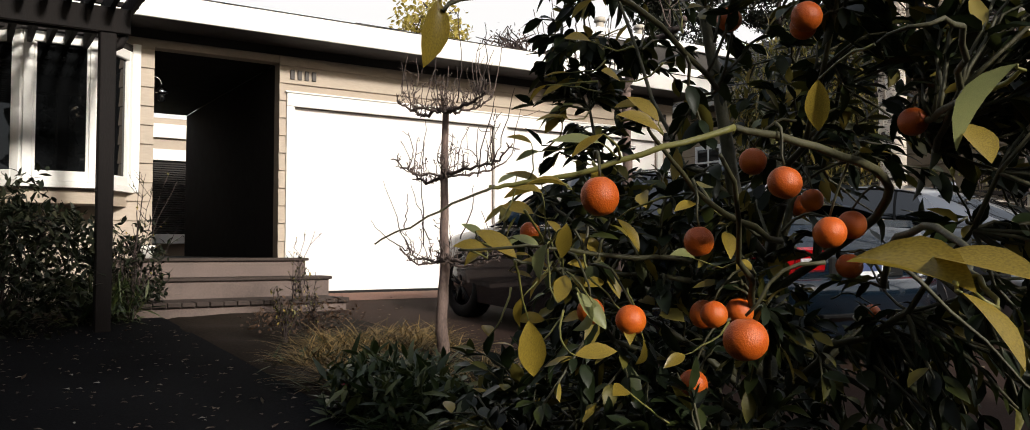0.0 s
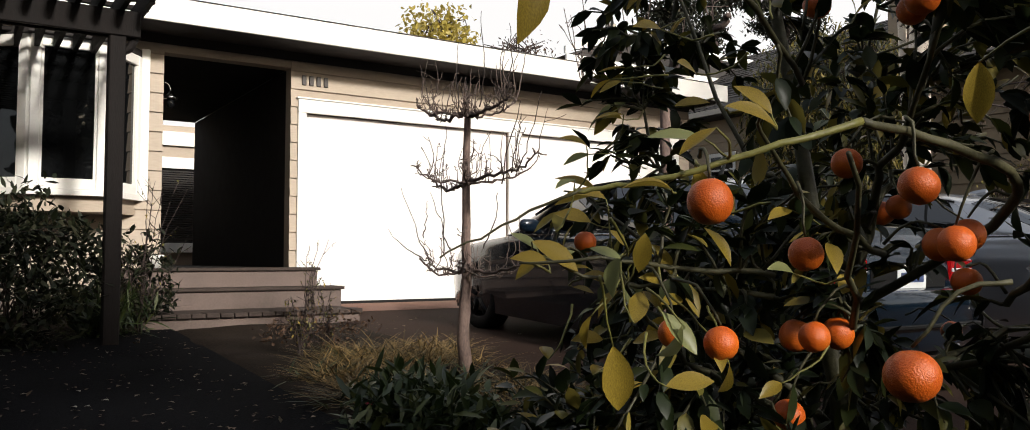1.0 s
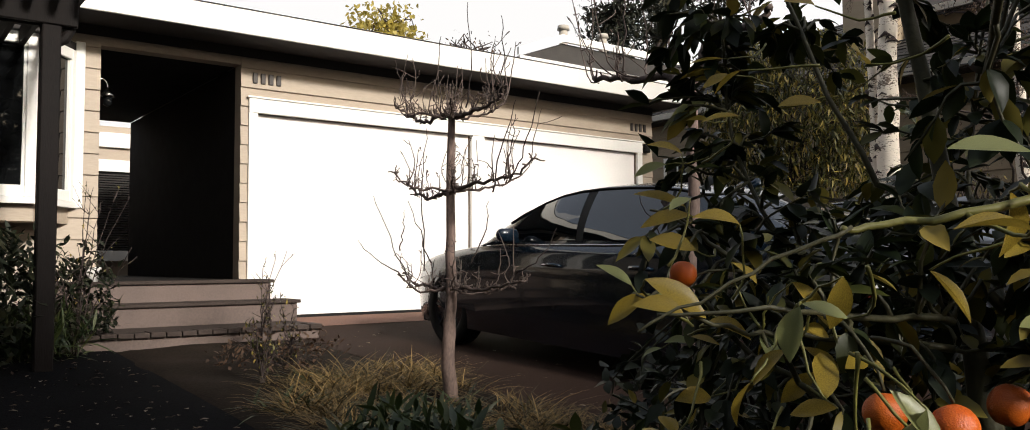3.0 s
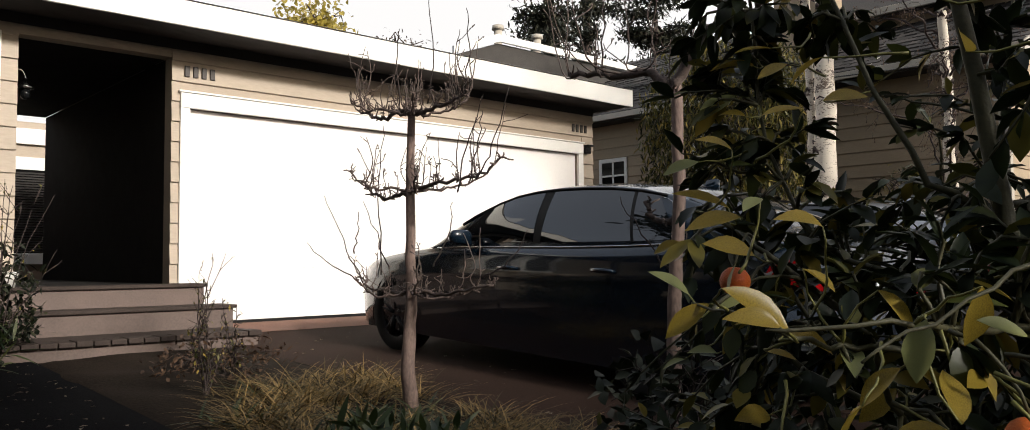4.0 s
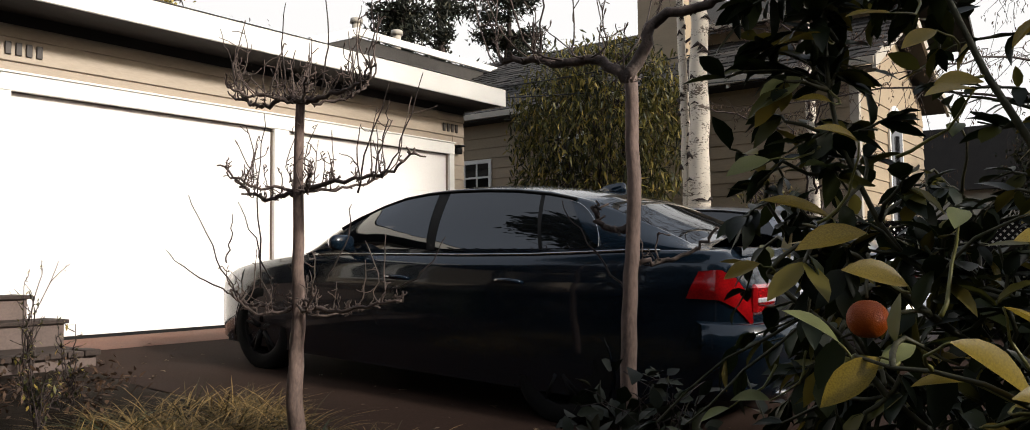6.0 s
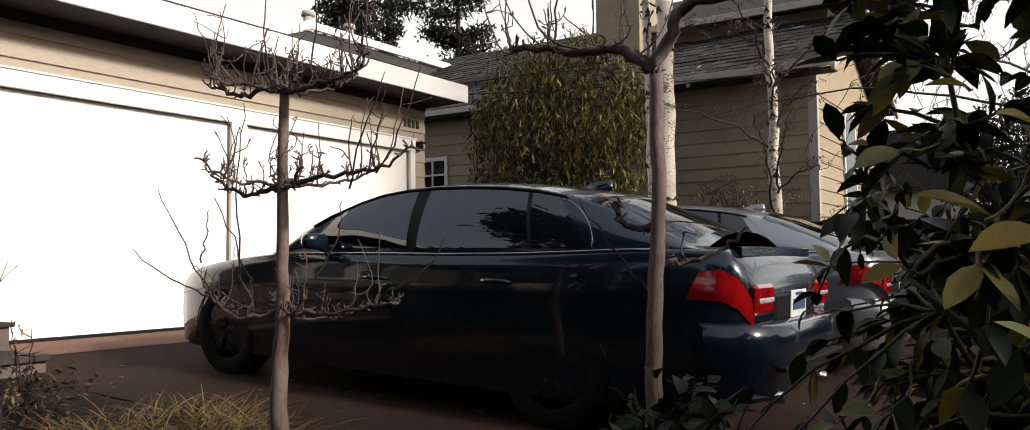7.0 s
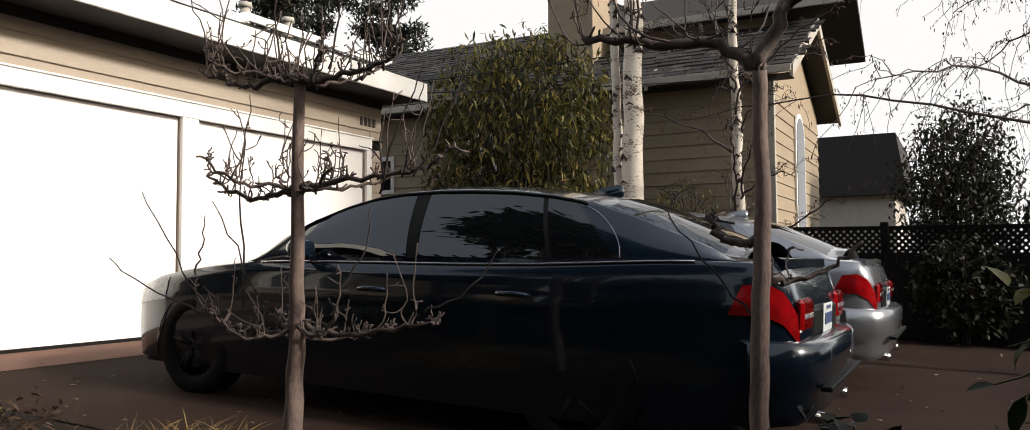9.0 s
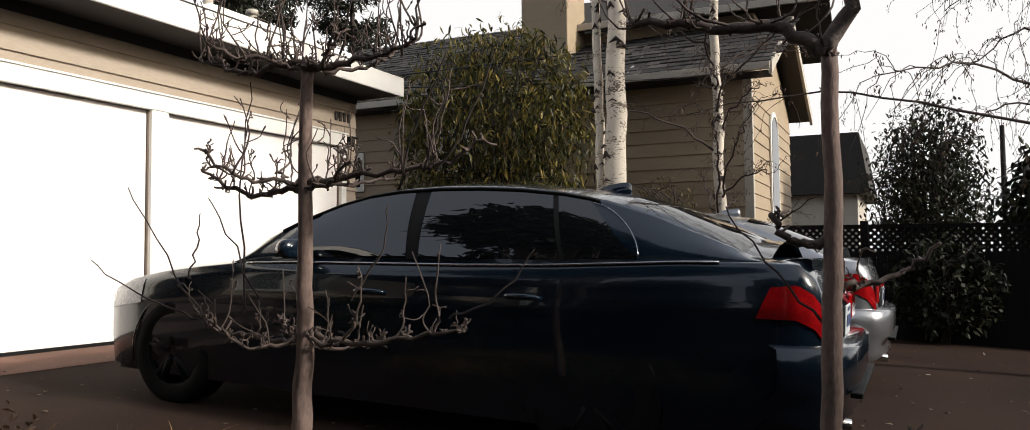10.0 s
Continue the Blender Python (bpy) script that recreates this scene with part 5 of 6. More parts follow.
def leafy(name, label, x, y, spread, z0, z1, count, material, seed, leaf=(0.08, 0.02), stems=14, category="shrub", hang=-0.5, shape=1.0, twig=M["bark_dark"], clump=10, group="", stem_r=0.02, r_clump=0.22, ground=None):
    """A bush or crown: stems to clump centres, each clump a spray of leaves."""
    r = random.Random(seed)
    g = ground_z(x, y) - 0.05 if ground is None else ground
    t = thing(name, label, category, pose(x, y, g), group=group)
    bm, lv = bmesh.new(), Leaves()
    n_cl = max(1, count // clump)
    base = [limb(bm, [(r.uniform(-0.1, 0.1) * spread[0], r.uniform(-0.1, 0.1) * spread[1], 0), (r.uniform(-0.4, 0.4) * spread[0], r.uniform(-0.4, 0.4) * spread[1], (z0 + z1) / 2 - g), (r.uniform(-0.7, 0.7) * spread[0], r.uniform(-0.7, 0.7) * spread[1], z1 - 0.15 * (z1 - z0) - g)], stem_r, stem_r * 0.25, 8, 0.03, r, 5) for _ in range(stems)]
    flat = [p for b in base for p in b]
    for k in range(n_cl):
        while True:
            q = rvec(r)
            if q.length < 1 and q.length > r.random() * 0.85:
                break
        lump = 1 + 0.28 * noise.noise(Vector((q.x * 2.1 + seed, q.y * 2.1, q.z * 2.1)))
        c = Vector((q.x * spread[0] * lump, q.y * spread[1] * lump, (z0 + z1) / 2 - g + q.z * (z1 - z0) / 2 * lump))
        if k % 3 == 0:
            s = min(r.sample(flat, min(30, len(flat))), key=lambda p: (p - c).length)
            tube(bm, [s, (s + c) / 2 + rvec(r, 0.05), c], [stem_r * 0.35, stem_r * 0.25, 0.002], 4)
        for _ in range(clump):
            d = rvec(r) + Vector((0, 0, hang))
            ln = leaf[0] * r.uniform(0.6, 1.3)
            lv.add(c + rvec(r, r_clump), d, Vector((r.uniform(-0.8, 0.8), r.uniform(-0.8, 0.8), 1)), ln, leaf[1] * r.uniform(0.7, 1.3), r.uniform(0, 0.4), r.uniform(0, 0.4), ((0.0, 0.15), (0.35, 1.0), (0.7, 0.7), (1.0, 0.05)))
    part("branchwork", bm, twig, t, smooth=True)
    lv.part("foliage", material, t, "", "stuff")
    return t


leafy("bamboo_shrub", "tall olive-green narrow-leaved shrub before the neighbouring house", 11.35, 8.5, (0.8, 1.6), 1.0, 4.1, 10000, M["leaf_bamboo"], 21, (0.14, 0.03), 22, hang=-0.9, r_clump=0.16)
leafy("small_shrub", "thin twiggy shrub by the neighbouring wall", 12.5, 6.3, (0.4, 0.5), 0.9, 1.9, 500, M["leaf_bamboo"], 22, (0.07, 0.02), 10, r_clump=0.12)
leafy("evergreen_tree", "dark dense evergreen beyond the fence", 17.5, 2.75, (1.0, 0.95), 0.0, 3.35, 11000, M["leaf_hedge"], 23, (0.10, 0.04), 12, "tree", r_clump=0.25, stem_r=0.05)
leafy("evergreen_tree", "dark rounded evergreen beyond the fence", 22, 0.1, (1.2, 1.1), 0.2, 3.1, 3500, M["leaf_hedge"], 24, (0.25, 0.1), 8, "tree", r_clump=0.35, stem_r=0.05)
leafy("fence_creeper", "dark creeper over the fence", 12.0, 2.7, (0.3, 0.6), -0.3, 1.0, 1500, M["leaf_hedge"], 25, (0.08, 0.05), 8, r_clump=0.1, stem_r=0.008)


def pine(x, y, height, seed, label, spread=2.8, bottom=0.35):
    r = random.Random(seed)
    t = thing("pine_tree", label, "tree", pose(x, y, 0), group="pine trees")
    bm, lv = bmesh.new(), Leaves()
    trunk = limb(bm, [(0, 0, 0), (0.1, 0.1, height * 0.5), (0, 0, height)], 0.35, 0.05, 16, 0.04, r, 9)
    for k in range(60):
        f = bottom + (1 - bottom) * r.random()
        p = trunk[min(15, int(f * 16))]
        a = r.uniform(0, 6.28)
        ln = spread * (1.15 - f) * r.uniform(0.6, 1.3) + 0.5
        d = Vector((math.cos(a), math.sin(a), r.uniform(-0.1, 0.25)))
        q = limb(bm, [p, p + d * ln * 0.5 + Vector((0, 0, 0.1)), p + d * ln], 0.06, 0.012, 8, 0.08, r, 5)
        for s in q[2:]:
            for _ in range(3):
                c = s + rvec(r, 0.3)
                for _ in range(8):
                    lv.add(c + rvec(r, 0.22), rvec(r) + Vector((0, 0, 0.2)), Vector((r.uniform(-1, 1), r.uniform(-1, 1), 1)), r.uniform(0.16, 0.34), 0.09, 0.1, 0.1, ((0, 0.4), (0.5, 1), (1, 0.1)))
    part("trunk", bm, M["bark_dark"], t, smooth=True)
    lv.part("needles", M["needles"], t, "", "stuff")


pine(24.5, 25.5, 15, 31, "tall dark pine behind the houses")
pine(29.0, 27.5, 17, 32, "tall dark pine with a bare reddish trunk", 3.4)
pine(33.5, 27.0, 15, 33, "broad dark pine behind the neighbouring roof", 3.4)
leafy("autumn_tree", "tree with thin yellow-green autumn leaves behind the roof", 12.0, 22.5, (1.1, 1.1), 5.0, 8.2, 2600, M["leaf_yel"], 41, (0.16, 0.1), 10, "tree", r_clump=0.3, stem_r=0.05, ground=0.0)
leafy("bare_tree", "nearly leafless pale tree behind the roof", 15.0, 22.5, (1.3, 1.3), 4.5, 7.9, 900, M["leaf_brown"], 42, (0.12, 0.05), 26, "tree", r_clump=0.35, stem_r=0.05, ground=0.0)

# far house and utility pole beyond the fence
fh = thing("far_house", "distant dark-roofed house with a pale wall", "house")
part("wall", box(30, 36, 4.6, 8, -1, 2.75), M["eave_white"], fh)
part("roof", prism([(4.2, 2.75), (8.6, 2.75), (8.6, 4.7), (4.5, 4.7)], 29.6, 36.4, "x"), M["shingle"], fh)
up_ = thing("utility_pole", "thin distant utility pole", "pole", pose(40, -0.4, -1))
pb = bmesh.new()
tube(pb, [Vector((0, 0, 0)), Vector((0, 0, 7.0))], [0.12, 0.09], 8)
part("pole", pb, M["wood_dark"], up_, smooth=True)

# service cables from the garage roof across the garden
M["cable"] = mat("black_cable", (0.012, 0.012, 0.012), 0.6, var=0.2, bump=0)
for a, b in (((9.52, 10.6, 3.10), (12.95, 5.2, 4.05)), ((9.52, 10.2, 3.04), (13.0, 5.6, 3.42))):
    cb = thing("service_cable", "thin black service cable strung between garage roof and house", "cable", group="service cables")
    bm, pa, pb_ = bmesh.new(), Vector(a), Vector(b)
    tube(bm, [pa.lerp(pb_, f) - Vector((0, 0, 0.22 * f * (1 - f))) for f in steps(0, 1, 24)], [0.011] * 25, 5)
    part("cable", bm, M["cable"], cb, smooth=True)

# ---- unseen trees added out of view to shade the garden and darken reflections ----
leafy("street_tree", "unseen evergreen behind the viewer, added to cast shade", 4.35, -3.6, (1.8, 0.9), -0.6, 3.7, 4500, M["leaf_hedge"], 51, (0.3, 0.16), 8, "tree", r_clump=0.3, stem_r=0.06, group="evergreens behind the viewer")
leafy("street_tree", "unseen evergreen behind the viewer, added to cast shade", -1.7, -4.4, (2.0, 1.0), -0.6, 5.9, 7000, M["leaf_hedge"], 52, (0.3, 0.16), 8, "tree", r_clump=0.3, stem_r=0.06, group="evergreens behind the viewer")
leafy("street_tree", "unseen high crown behind the viewer, added to shade path and shrubs", 1.1, -4.6, (1.9, 1.0), 4.0, 6.5, 3800, M["leaf_hedge"], 53, (0.3, 0.16), 3, "tree", r_clump=0.3, stem_r=0.06, group="evergreens behind the viewer")
for k, (x, y, s, h) in enumerate(((-8.5, -5, 3.2, 7.0), (-6.6, 1.0, 2.6, 6.2), (-7.2, 6.2, 2.2, 4.6), (-4.0, -12.5, 4.2, 6.0), (3.0, -14.0, 4.0, 6.3), (10.0, -14.0, 4.2, 6.0), (17.0, -13.0, 4.0, 5.5))):
    leafy("street_tree", "unseen tall evergreen, added to block low sky", x, y, (s, s * 0.8), -0.6, h, 6000, M["leaf_hedge"], 60 + k, (0.5, 0.3), 8, "tree", r_clump=0.5, stem_r=0.08, group="evergreens behind the viewer")
# out of view: mirrored in the saloon's side glass, and dims the path
leafy("street_tree", "unseen tall tree with a high open crown, placed to show in car windows", -2.7, 7.2, (4.4, 4.2), 5.8, 14.0, 12000, M["leaf_hedge"], 70, (0.4, 0.22), 7, "tree", r_clump=0.5, stem_r=0.12, clump=16, group="evergreens behind the viewer")


# ---- the bay window, pergola and porch things ----
bw = thing("bay_window", "white painted three-sided bay window with dark panes", "window", kind="structure")
BZ0, BZ1 = 1.13, 2.53
BP = [(0.18, WY), (0.66, 8.96), (1.30, 8.96), (1.66, WY)]
for a, b in zip(BP, BP[1:]):
    p0, p1 = Vector((*a, 0)), Vector((*b, 0))
    ln = (p1 - p0).length
    d = (p1 - p0) / ln
    mt = Matrix(((d.x, -d.y, 0, a[0]), (d.y, d.x, 0, a[1]), (0, 0, 1, 0), (0, 0, 0, 1)))
    sash = part("sash", box(0.002, 0.085, -0.03, 0.05, BZ0, BZ1, 0.006, m=mt), M["white"], bw, "white window frame")
    part("stile", box(ln - 0.085, ln - 0.002, -0.03, 0.05, BZ0, BZ1, 0.006, m=mt), M["white"], sash)
    part("rail", box(0.086, ln - 0.086, -0.03, 0.05, BZ1 - 0.10, BZ1, 0.006, m=mt), M["white"], sash)
    part("rail", box(0.086, ln - 0.086, -0.03, 0.05, BZ0, BZ0 + 0.10, 0.006, m=mt), M["white"], sash)
    for x0, x1, z0, z1 in ((0.086, 0.11, BZ0 + 0.1, BZ1 - 0.1), (ln - 0.11, ln - 0.086, BZ0 + 0.1, BZ1 - 0.1)):
        part("bead", box(x0, x1, -0.018, 0.03, z0, z1, 0.003, m=mt), M["white"], sash)
    part("pane", box(0.09, ln - 0.09, 0.006, 0.012, BZ0 + 0.09, BZ1 - 0.09, m=mt), M["glass"], sash)
    blind = bmesh.new()
    for k in range(30):
        z = BZ0 + 0.11 + k * 0.04
        box(0.09, ln - 0.09, 0.04, 0.048, z, z + 0.026, bm=blind, m=mt)
    part("blind", blind, M["dark"], sash, "closed dark slatted blind")
part("sill", prism([(0.13, WY - 0.001), (0.63, 8.90), (1.33, 8.90), (1.72, WY - 0.001)], 1.075, 1.128, "z"), M["white"], bw)
part("skirt", prism([(0.2, WY - 0.001), (0.67, 8.98), (1.29, 8.98), (1.64, WY - 0.001)], 0.93, 1.074, "z"), M["siding"], bw, "tan boarded skirt")
# head in the soffit colour: the shadow above the bay is painted in
part("head", prism([(0.15, WY - 0.001), (0.64, 8.93), (1.32, 8.93), (1.69, WY - 0.001)], 2.531, 2.60, "z"), M["soffit"], bw, "flat head of the bay, coloured dark for the shadow above it")
part("side_board", box(1.665, 1.745, WY - 0.035, WY - 0.017, 1.08, 2.62, 0.004), M["white"], bw)
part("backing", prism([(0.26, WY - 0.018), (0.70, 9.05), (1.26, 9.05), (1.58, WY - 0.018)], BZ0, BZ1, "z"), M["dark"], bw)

pg = thing("pergola", "dark wooden pergola with notched rafters over the path", "pergola")
PX, PY = 1.145, 7.35
part("post", box(PX - 0.06, PX + 0.06, PY - 0.06, PY + 0.06, -0.25, 2.250, 0.008), M["wood_dark"], pg)
part("beam", box(-3.5, PX + 0.16, PY - 0.075, PY - 0.03, 2.210, 2.410, 0.006), M["wood_dark"], pg)
part("beam", box(-3.5, PX + 0.16, PY + 0.03, PY + 0.075, 2.210, 2.410, 0.006), M["wood_dark"], pg)
part("post", box(-3.0, -2.85, PY - 0.075, PY + 0.075, -0.25, 2.250, 0.008), M["wood_dark"], pg)
br = bmesh.new()
tube(br, [Vector((PX + 0.05, PY, 2.10)), Vector((PX + 0.09, PY, 2.13)), Vector((PX + 0.13, PY, 2.212))], [0.03, 0.036, 0.03], 8)
part("brace", br, M["wood_dark"], pg)
for k in range(30):
    x = PX + 0.18 - k * 0.155
    part("rafter", prism([(6.85, 2.480), (6.80, 2.530), (6.80, 2.555), (9.40, 2.555), (9.40, 2.412), (6.95, 2.412)], x - 0.02, x + 0.02, "x"), M["wood_dark"], pg)
for k in range(9):
    part("slat", box(-3.5, PX + 0.30, 6.98 + k * 0.26, 7.02 + k * 0.26, 2.557, 2.595, 0.004), M["wood_dark"], pg)

lt = thing("wall_lantern", "small metal lantern on a curved arm beside the porch", "lantern", pose(1.885, 9.75, 2.2))
arm = bmesh.new()
limb(arm, [(0, 0, 0.1), (0.05, 0, 0.17), (0.11, 0, 0.15), (0.13, 0, 0.08)], 0.007, 0.007, 10, 0, sides=6)
part("arm", arm, M["chrome"], lt, smooth=True)
shd = bmesh.new()
tube(shd, [Vector((0.13, 0, 0.09)), Vector((0.13, 0, 0.06)), Vector((0.13, 0, 0.02)), Vector((0.13, 0, 0.0))], [0.015, 0.03, 0.065, 0.07], 14)
part("shade", shd, M["chrome"], lt, "metal bell shade", smooth=True)
gl = bmesh.new()
tube(gl, [Vector((0.13, 0, 0.0)), Vector((0.13, 0, -0.08)), Vector((0.13, 0, -0.1))], [0.04, 0.04, 0.015], 12)
part("jar", gl, M["glass"], lt, smooth=True)

# a window across the back court, seen through the passage
pw = thing("window_1", "white framed window with a dark blind across the back court", "window", kind="structure")
part("frame", box(2.9, 4.2, 16.93, 16.99, 2.62, 2.88, 0.004), M["white"], pw)
part("frame", box(2.9, 4.2, 16.93, 16.99, 2.19, 2.40, 0.004), M["white"], pw)
part("pane", box(2.95, 4.15, 16.96, 16.98, 0.80, 2.189), M["glass"], pw)
part("sill", box(2.9, 4.2, 16.90, 16.99, 0.62, 0.799, 0.004), M["white"], pw)
for k in range(32):
    part("slat", box(2.96, 4.14, 16.945, 16.952, 0.82 + k * 0.042, 0.846 + k * 0.042), M["soffit"], pw)

# house numbers, left as plain dark bars
M["number"] = mat("dark_number_metal", (0.03, 0.022, 0.018), 0.5, var=0.2)
for x0, n in ((3.33, 4), (8.86, 4)):
    hn = thing("house_number", "dark metal house number plate of four plain bars", "house number")
    for k in range(n):
        part("number_bar", box(x0 + k * 0.085, x0 + k * 0.085 + 0.05, WY - 0.035, WY - 0.018, 2.44, 2.55, 0.004), M["number"], hn)
# small corner lamp
cl = thing("corner_lamp", "small black lamp at the garage corner", "lamp")
part("housing", box(9.10, 9.20, WY - 0.09, WY - 0.017, 2.14, 2.24, 0.012), M["iron"], cl)
part("hood", box(9.09, 9.21, WY - 0.13, WY - 0.017, 2.242, 2.262, 0.006), M["iron"], cl)

# skylight on the roof
sk = thing("skylight", "flat grey framed skylight on the roof", "skylight")
part("frame", box(4.55, 5.4, 10.5, 11.3, 3.12, 3.52, 0.01), M["alloy"], sk)
part("pane", box(4.6, 5.35, 10.55, 11.25, 3.521, 3.545, 0.004), M["glass"], sk)

# ---- planting beside the path ----
leafy("broadleaf_shrub", "dark leafy shrub under the bay window", 0.38, 7.65, (0.78, 0.7), -0.25, 1.0, 4000, M["leaf_hedge"], 71, (0.09, 0.035), 22, hang=0.4, r_clump=0.1, stem_r=0.009)
leafy("broadleaf_shrub", "dark leafy shrub beside the entrance steps", 1.38, 8.2, (0.42, 0.35), -0.2, 0.72, 1500, M["leaf_hedge"], 72, (0.08, 0.03), 16, hang=0.3, r_clump=0.08, stem_r=0.006)
leafy("broadleaf_shrub", "dark low shrub along the path", -0.6, 6.2, (0.8, 0.9), -0.35, 0.45, 2600, M["leaf_hedge"], 73, (0.08, 0.035), 16, hang=0.4, r_clump=0.1, stem_r=0.008)


def bare_twigs(x, y, seed, h, n, label):
    r = random.Random(seed)
    z0 = ground_z(x, y) - 0.03
    t = thing("twiggy_plant", label, "plant", pose(x, y, z0))
    bm, lv = bmesh.new(), Leaves()
    for k in range(n):
        a = r.uniform(0, 6.28)
        hh = h * r.uniform(0.5, 1.0)
        e = Vector((math.cos(a) * r.uniform(0.1, 0.5) * h * 0.6, math.sin(a) * r.uniform(0.1, 0.5) * h * 0.6, hh))
        q = limb(bm, [(0, 0, 0), (e.x * 0.3, e.y * 0.3, hh * 0.5), tuple(e)], 0.006, 0.002, 10, 0.012, r, 5)
        for j in range(5):
            s = q[r.randint(3, 10)]
            d = Vector((r.uniform(-1, 1), r.uniform(-1, 1), r.uniform(0.2, 1.2))) * 0.12 * h
            tube(bm, [s, s + d * 0.5 + rvec(r, 0.01), s + d], [0.003, 0.0025, 0.0015], 4)
            for _ in range(3):
                lv.add(s + d * r.random(), rvec(r), Vector((0, 0, 1)), r.uniform(0.015, 0.045), 0.015, 0.1, 0.2, ((0, 0.2), (0.5, 1), (1, 0.1)))
    part("branchwork", bm, M["bark_dark"], t, smooth=True)
    lv.part("foliage", M["leaf_bamboo"], t, "", "stuff")


bare_twigs(1.45, 7.9, 81, 1.35, 9, "bare twiggy shrub against the house wall")
bare_twigs(2.75, 7.6, 82, 0.95, 5, "tall thin flowering stem beside the steps")
bare_twigs(2.95, 7.9, 83, 0.6, 5, "thin weedy stems before the garage door")
bare_twigs(2.6, 6.6, 84, 0.55, 7, "low twiggy weeds in the planting strip")
bare_twigs(2.2, 6.1, 85, 0.45, 12, "low twiggy weeds in the planting strip")
M["blade_dry"] = leaf_mat("dry_grass", [(0.0, (0.03, 0.03, 0.01)), (0.5, (0.20, 0.13, 0.045)), (1.0, (0.55, 0.37, 0.14))], 0.25, 0.6)
M["blade_green"] = leaf_mat("green_strap_leaves", [(0.0, (0.02, 0.035, 0.012)), (0.6, (0.05, 0.075, 0.02)), (1.0, (0.12, 0.13, 0.04))], 0.2, 0.45)


def tuft(name, label, x, y, seed, n, ln, w, material, spread=0.15):
    r = random.Random(seed)
    t = thing(name, label, "grass", pose(x, y, ground_z(x, y) - 0.045), group="grass tufts along the path")
    lv = Leaves()
    for k in range(n):
        a = r.uniform(0, 6.28)
        d = Vector((math.cos(a), math.sin(a), r.uniform(0.5, 1.8)))
        l_ = ln * r.uniform(0.6, 1.2)
        lv.add(Vector((r.uniform(-spread, spread), r.uniform(-spread, spread), 0)), d, Vector((0, 0, 1)), l_, w, r.uniform(0.4, 0.9), 0.3, ((0, 0.6), (0.3, 1), (0.6, 0.8), (0.85, 0.5), (1, 0.05)))
    lv.part("foliage", material, t, "", "stuff")


rg = random.Random(90)
for k in range(52):
    x, y = rg.uniform(1.95, 3.25), rg.uniform(3.9, 6.2)
    if abs(x - 2.965) < 0.08 and abs(y - 5.09) < 0.08:
        continue
    dry = rg.random() < 0.8
    tuft("grass_tuft", "tuft of dry yellow grass in the planting strip" if dry else "tuft of green strap leaves in the planting strip", x, y, 100 + k, 120 if dry else 70, 0.30 if dry else 0.24, 0.008 if dry else 0.018, M["blade_dry"] if dry else M["blade_green"])
for k in range(8):
    x, y = rg.uniform(1.7, 2.3), rg.uniform(2.9, 3.7)
    tuft("grass_tuft", "tuft of green strap leaves in the planting strip", x, y, 200 + k, 80, 0.24, 0.022, M["blade_green"])

# fallen leaves on the path and driveway
M["litter"] = leaf_mat("fallen_leaves", [(0.0, (0.05, 0.03, 0.018)), (0.6, (0.14, 0.09, 0.05)), (0.9, (0.30, 0.24, 0.16)), (1.0, (0.55, 0.5, 0.4))], 0.1, 0.7)
lit = Leaves()
for k in range(1500):
    x, y = (rg.uniform(-1.5, 1.7), rg.uniform(2.5, 8.1)) if k % 3 else (rg.uniform(3.4, 11.5), rg.uniform(1.0, 9.2))
    s = rg.uniform(0.015, 0.05)
    lit.add(Vector((x, y, ground_z(x, y) + 0.006)), Vector((rg.uniform(-1, 1), rg.uniform(-1, 1), 0.15)), Vector((rg.uniform(-0.2, 0.2), rg.uniform(-0.2, 0.2), 1)), s, s * 0.55, 0.2, 0.3, ((0, 0.2), (0.4, 1), (1, 0.1)))
lo = lit.part("leaf_litter", M["litter"], None)
tagged(lo, "small fallen leaves scattered on the path and driveway", "leaves", kind="stuff")

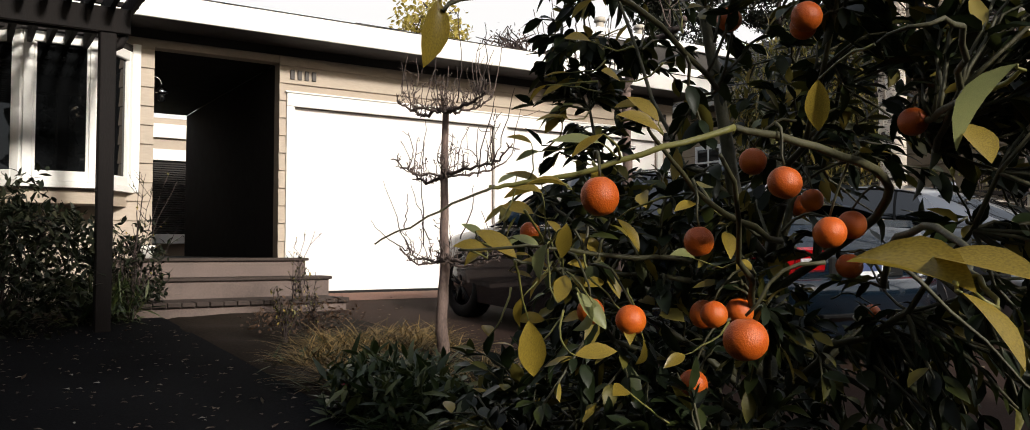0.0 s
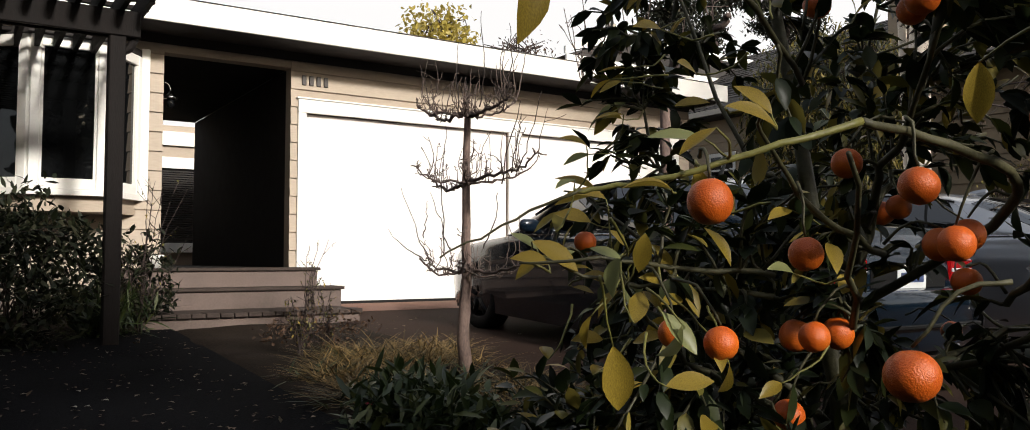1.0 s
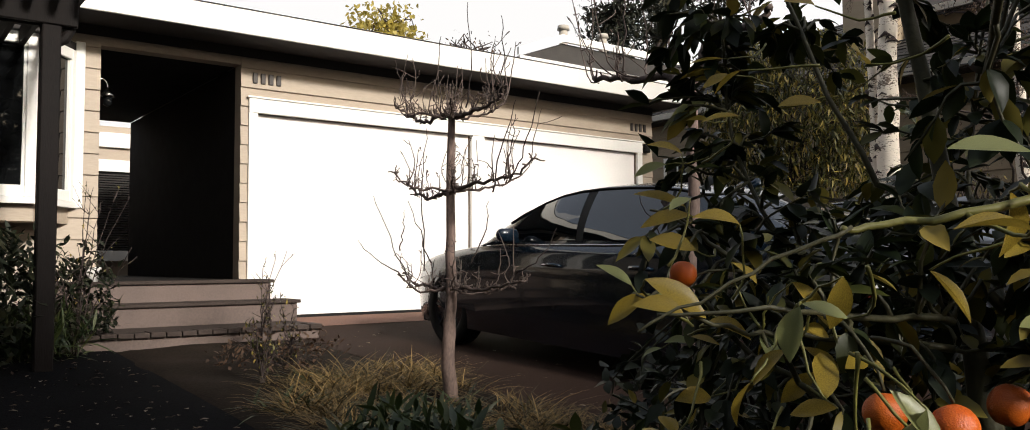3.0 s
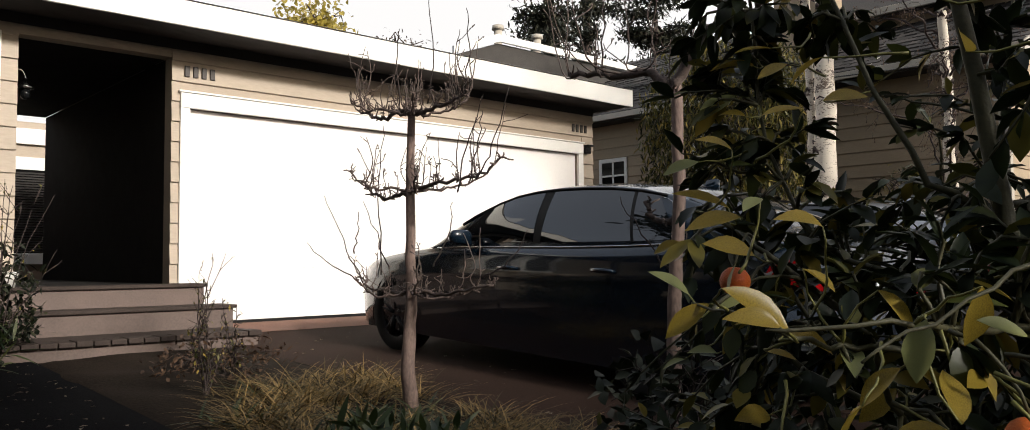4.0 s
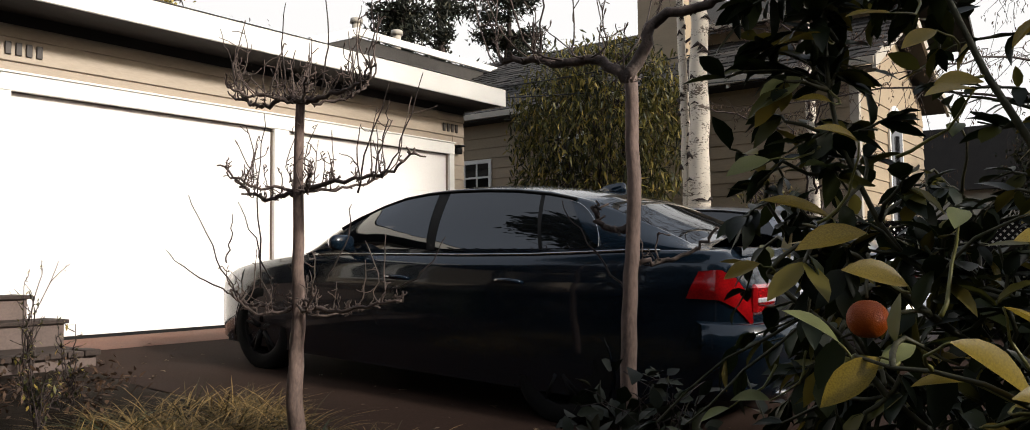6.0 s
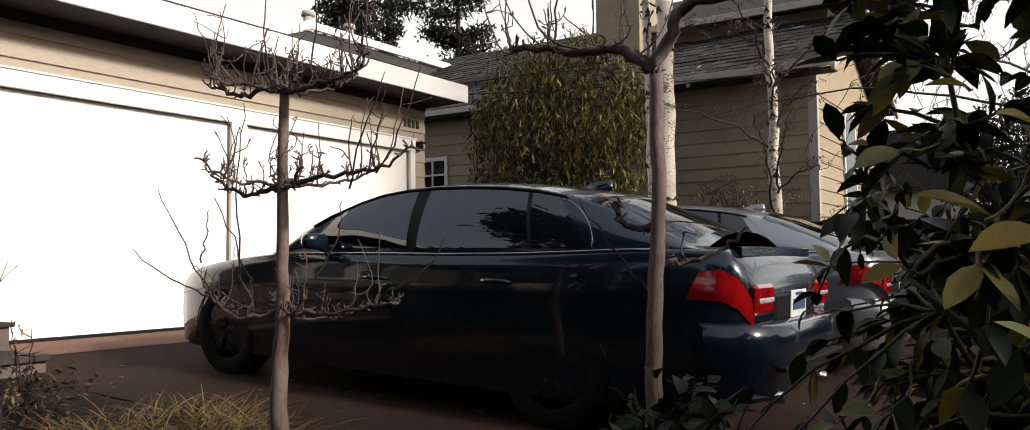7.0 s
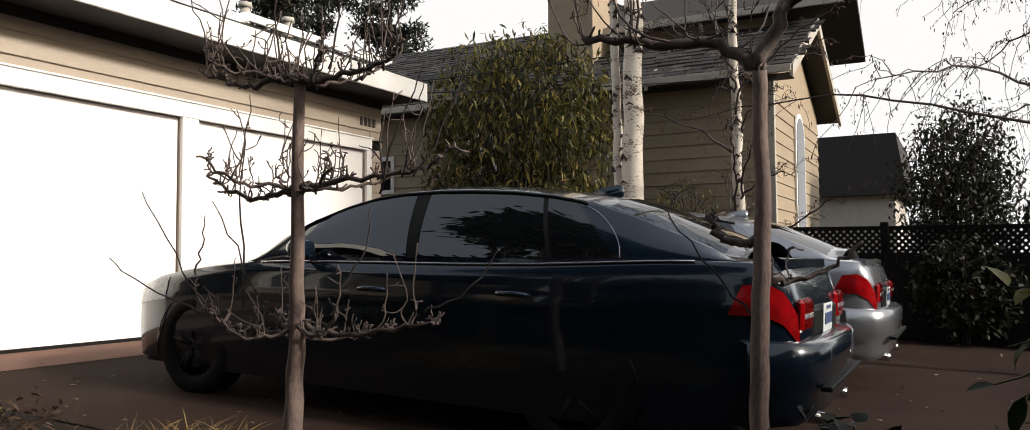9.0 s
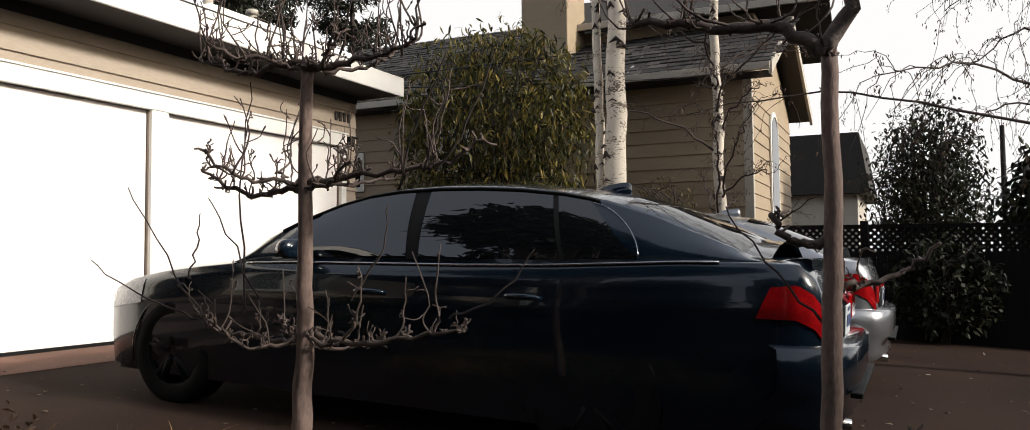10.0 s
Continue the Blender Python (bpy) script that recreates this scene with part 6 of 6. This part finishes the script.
# low planting
leafy("ground_cover", "clump of glossy green broad leaves beside the path", 1.98, 3.75, (0.30, 0.42), -0.36, -0.10, 1500, M["blade_green"], 76, (0.11, 0.03), 12, hang=0.5, r_clump=0.09, stem_r=0.004, category="plant")
leafy("ground_cover", "brown-leaved weeds at the edge of the bed", 2.55, 6.7, (0.4, 0.6), -0.22, 0.06, 520, M["leaf_brown"], 77, (0.045, 0.02), 14, hang=0.2, r_clump=0.08, stem_r=0.004, category="plant")
leafy("ground_cover", "dark low leaves under the orange tree", 2.4, 2.7, (0.5, 0.45), -0.4, 0.0, 1500, M["leaf_dark"], 78, (0.08, 0.035), 12, hang=0.3, r_clump=0.09, stem_r=0.004, category="plant")
leafy("ground_cover", "strap-leaved plants beside the entrance steps", 1.2, 7.9, (0.35, 0.3), -0.18, 0.15, 500, M["blade_green"], 79, (0.22, 0.018), 8, hang=0.9, r_clump=0.06, stem_r=0.004, category="plant")
leafy("low_shrub", "thin round-leaved shrub at the foot of the forked tree", 2.62, 2.98, (0.32, 0.3), -0.25, 0.32, 260, M["leaf_hedge"], 86, (0.065, 0.045), 14, hang=0.0, r_clump=0.05, stem_r=0.005, clump=4)
pot = thing("plant_pot", "small white pot at the top of the entrance steps", "pot", pose(1.80, 9.25, 0.405))
pm = bmesh.new()
tube(pm, [Vector((0, 0, 0)), Vector((0, 0, 0.1)), Vector((0, 0, 0.11)), Vector((0, 0, 0.13))], [0.06, 0.08, 0.088, 0.088], 16)
part("body", pm, M["white"], pot, smooth=True)
fl = thing("flower", "small red flower at the edge of the bed", "flower", pose(1.72, 3.75, ground_z(0, 3.75)))
fb = bmesh.new()
limb(fb, [(0, 0, 0), (0.01, 0, 0.1), (0.0, 0.01, 0.17)], 0.003, 0.002, 6, 0.002, sides=5)
part("stem", fb, M["calyx"], fl, smooth=True)
fp = Leaves()
for k in range(9):
    a = k * 0.7
    fp.add(Vector((0, 0.01, 0.17)), Vector((math.cos(a), math.sin(a), 0.5)), Vector((0, 0, 1)), 0.035, 0.02, 0.4, 0.2)
M["petal"] = mat("red_petal", (0.45, 0.02, 0.06), 0.6, var=0.2, trans=0.3)
fp.part("petals", M["petal"], fl, "red petals", "stuff")
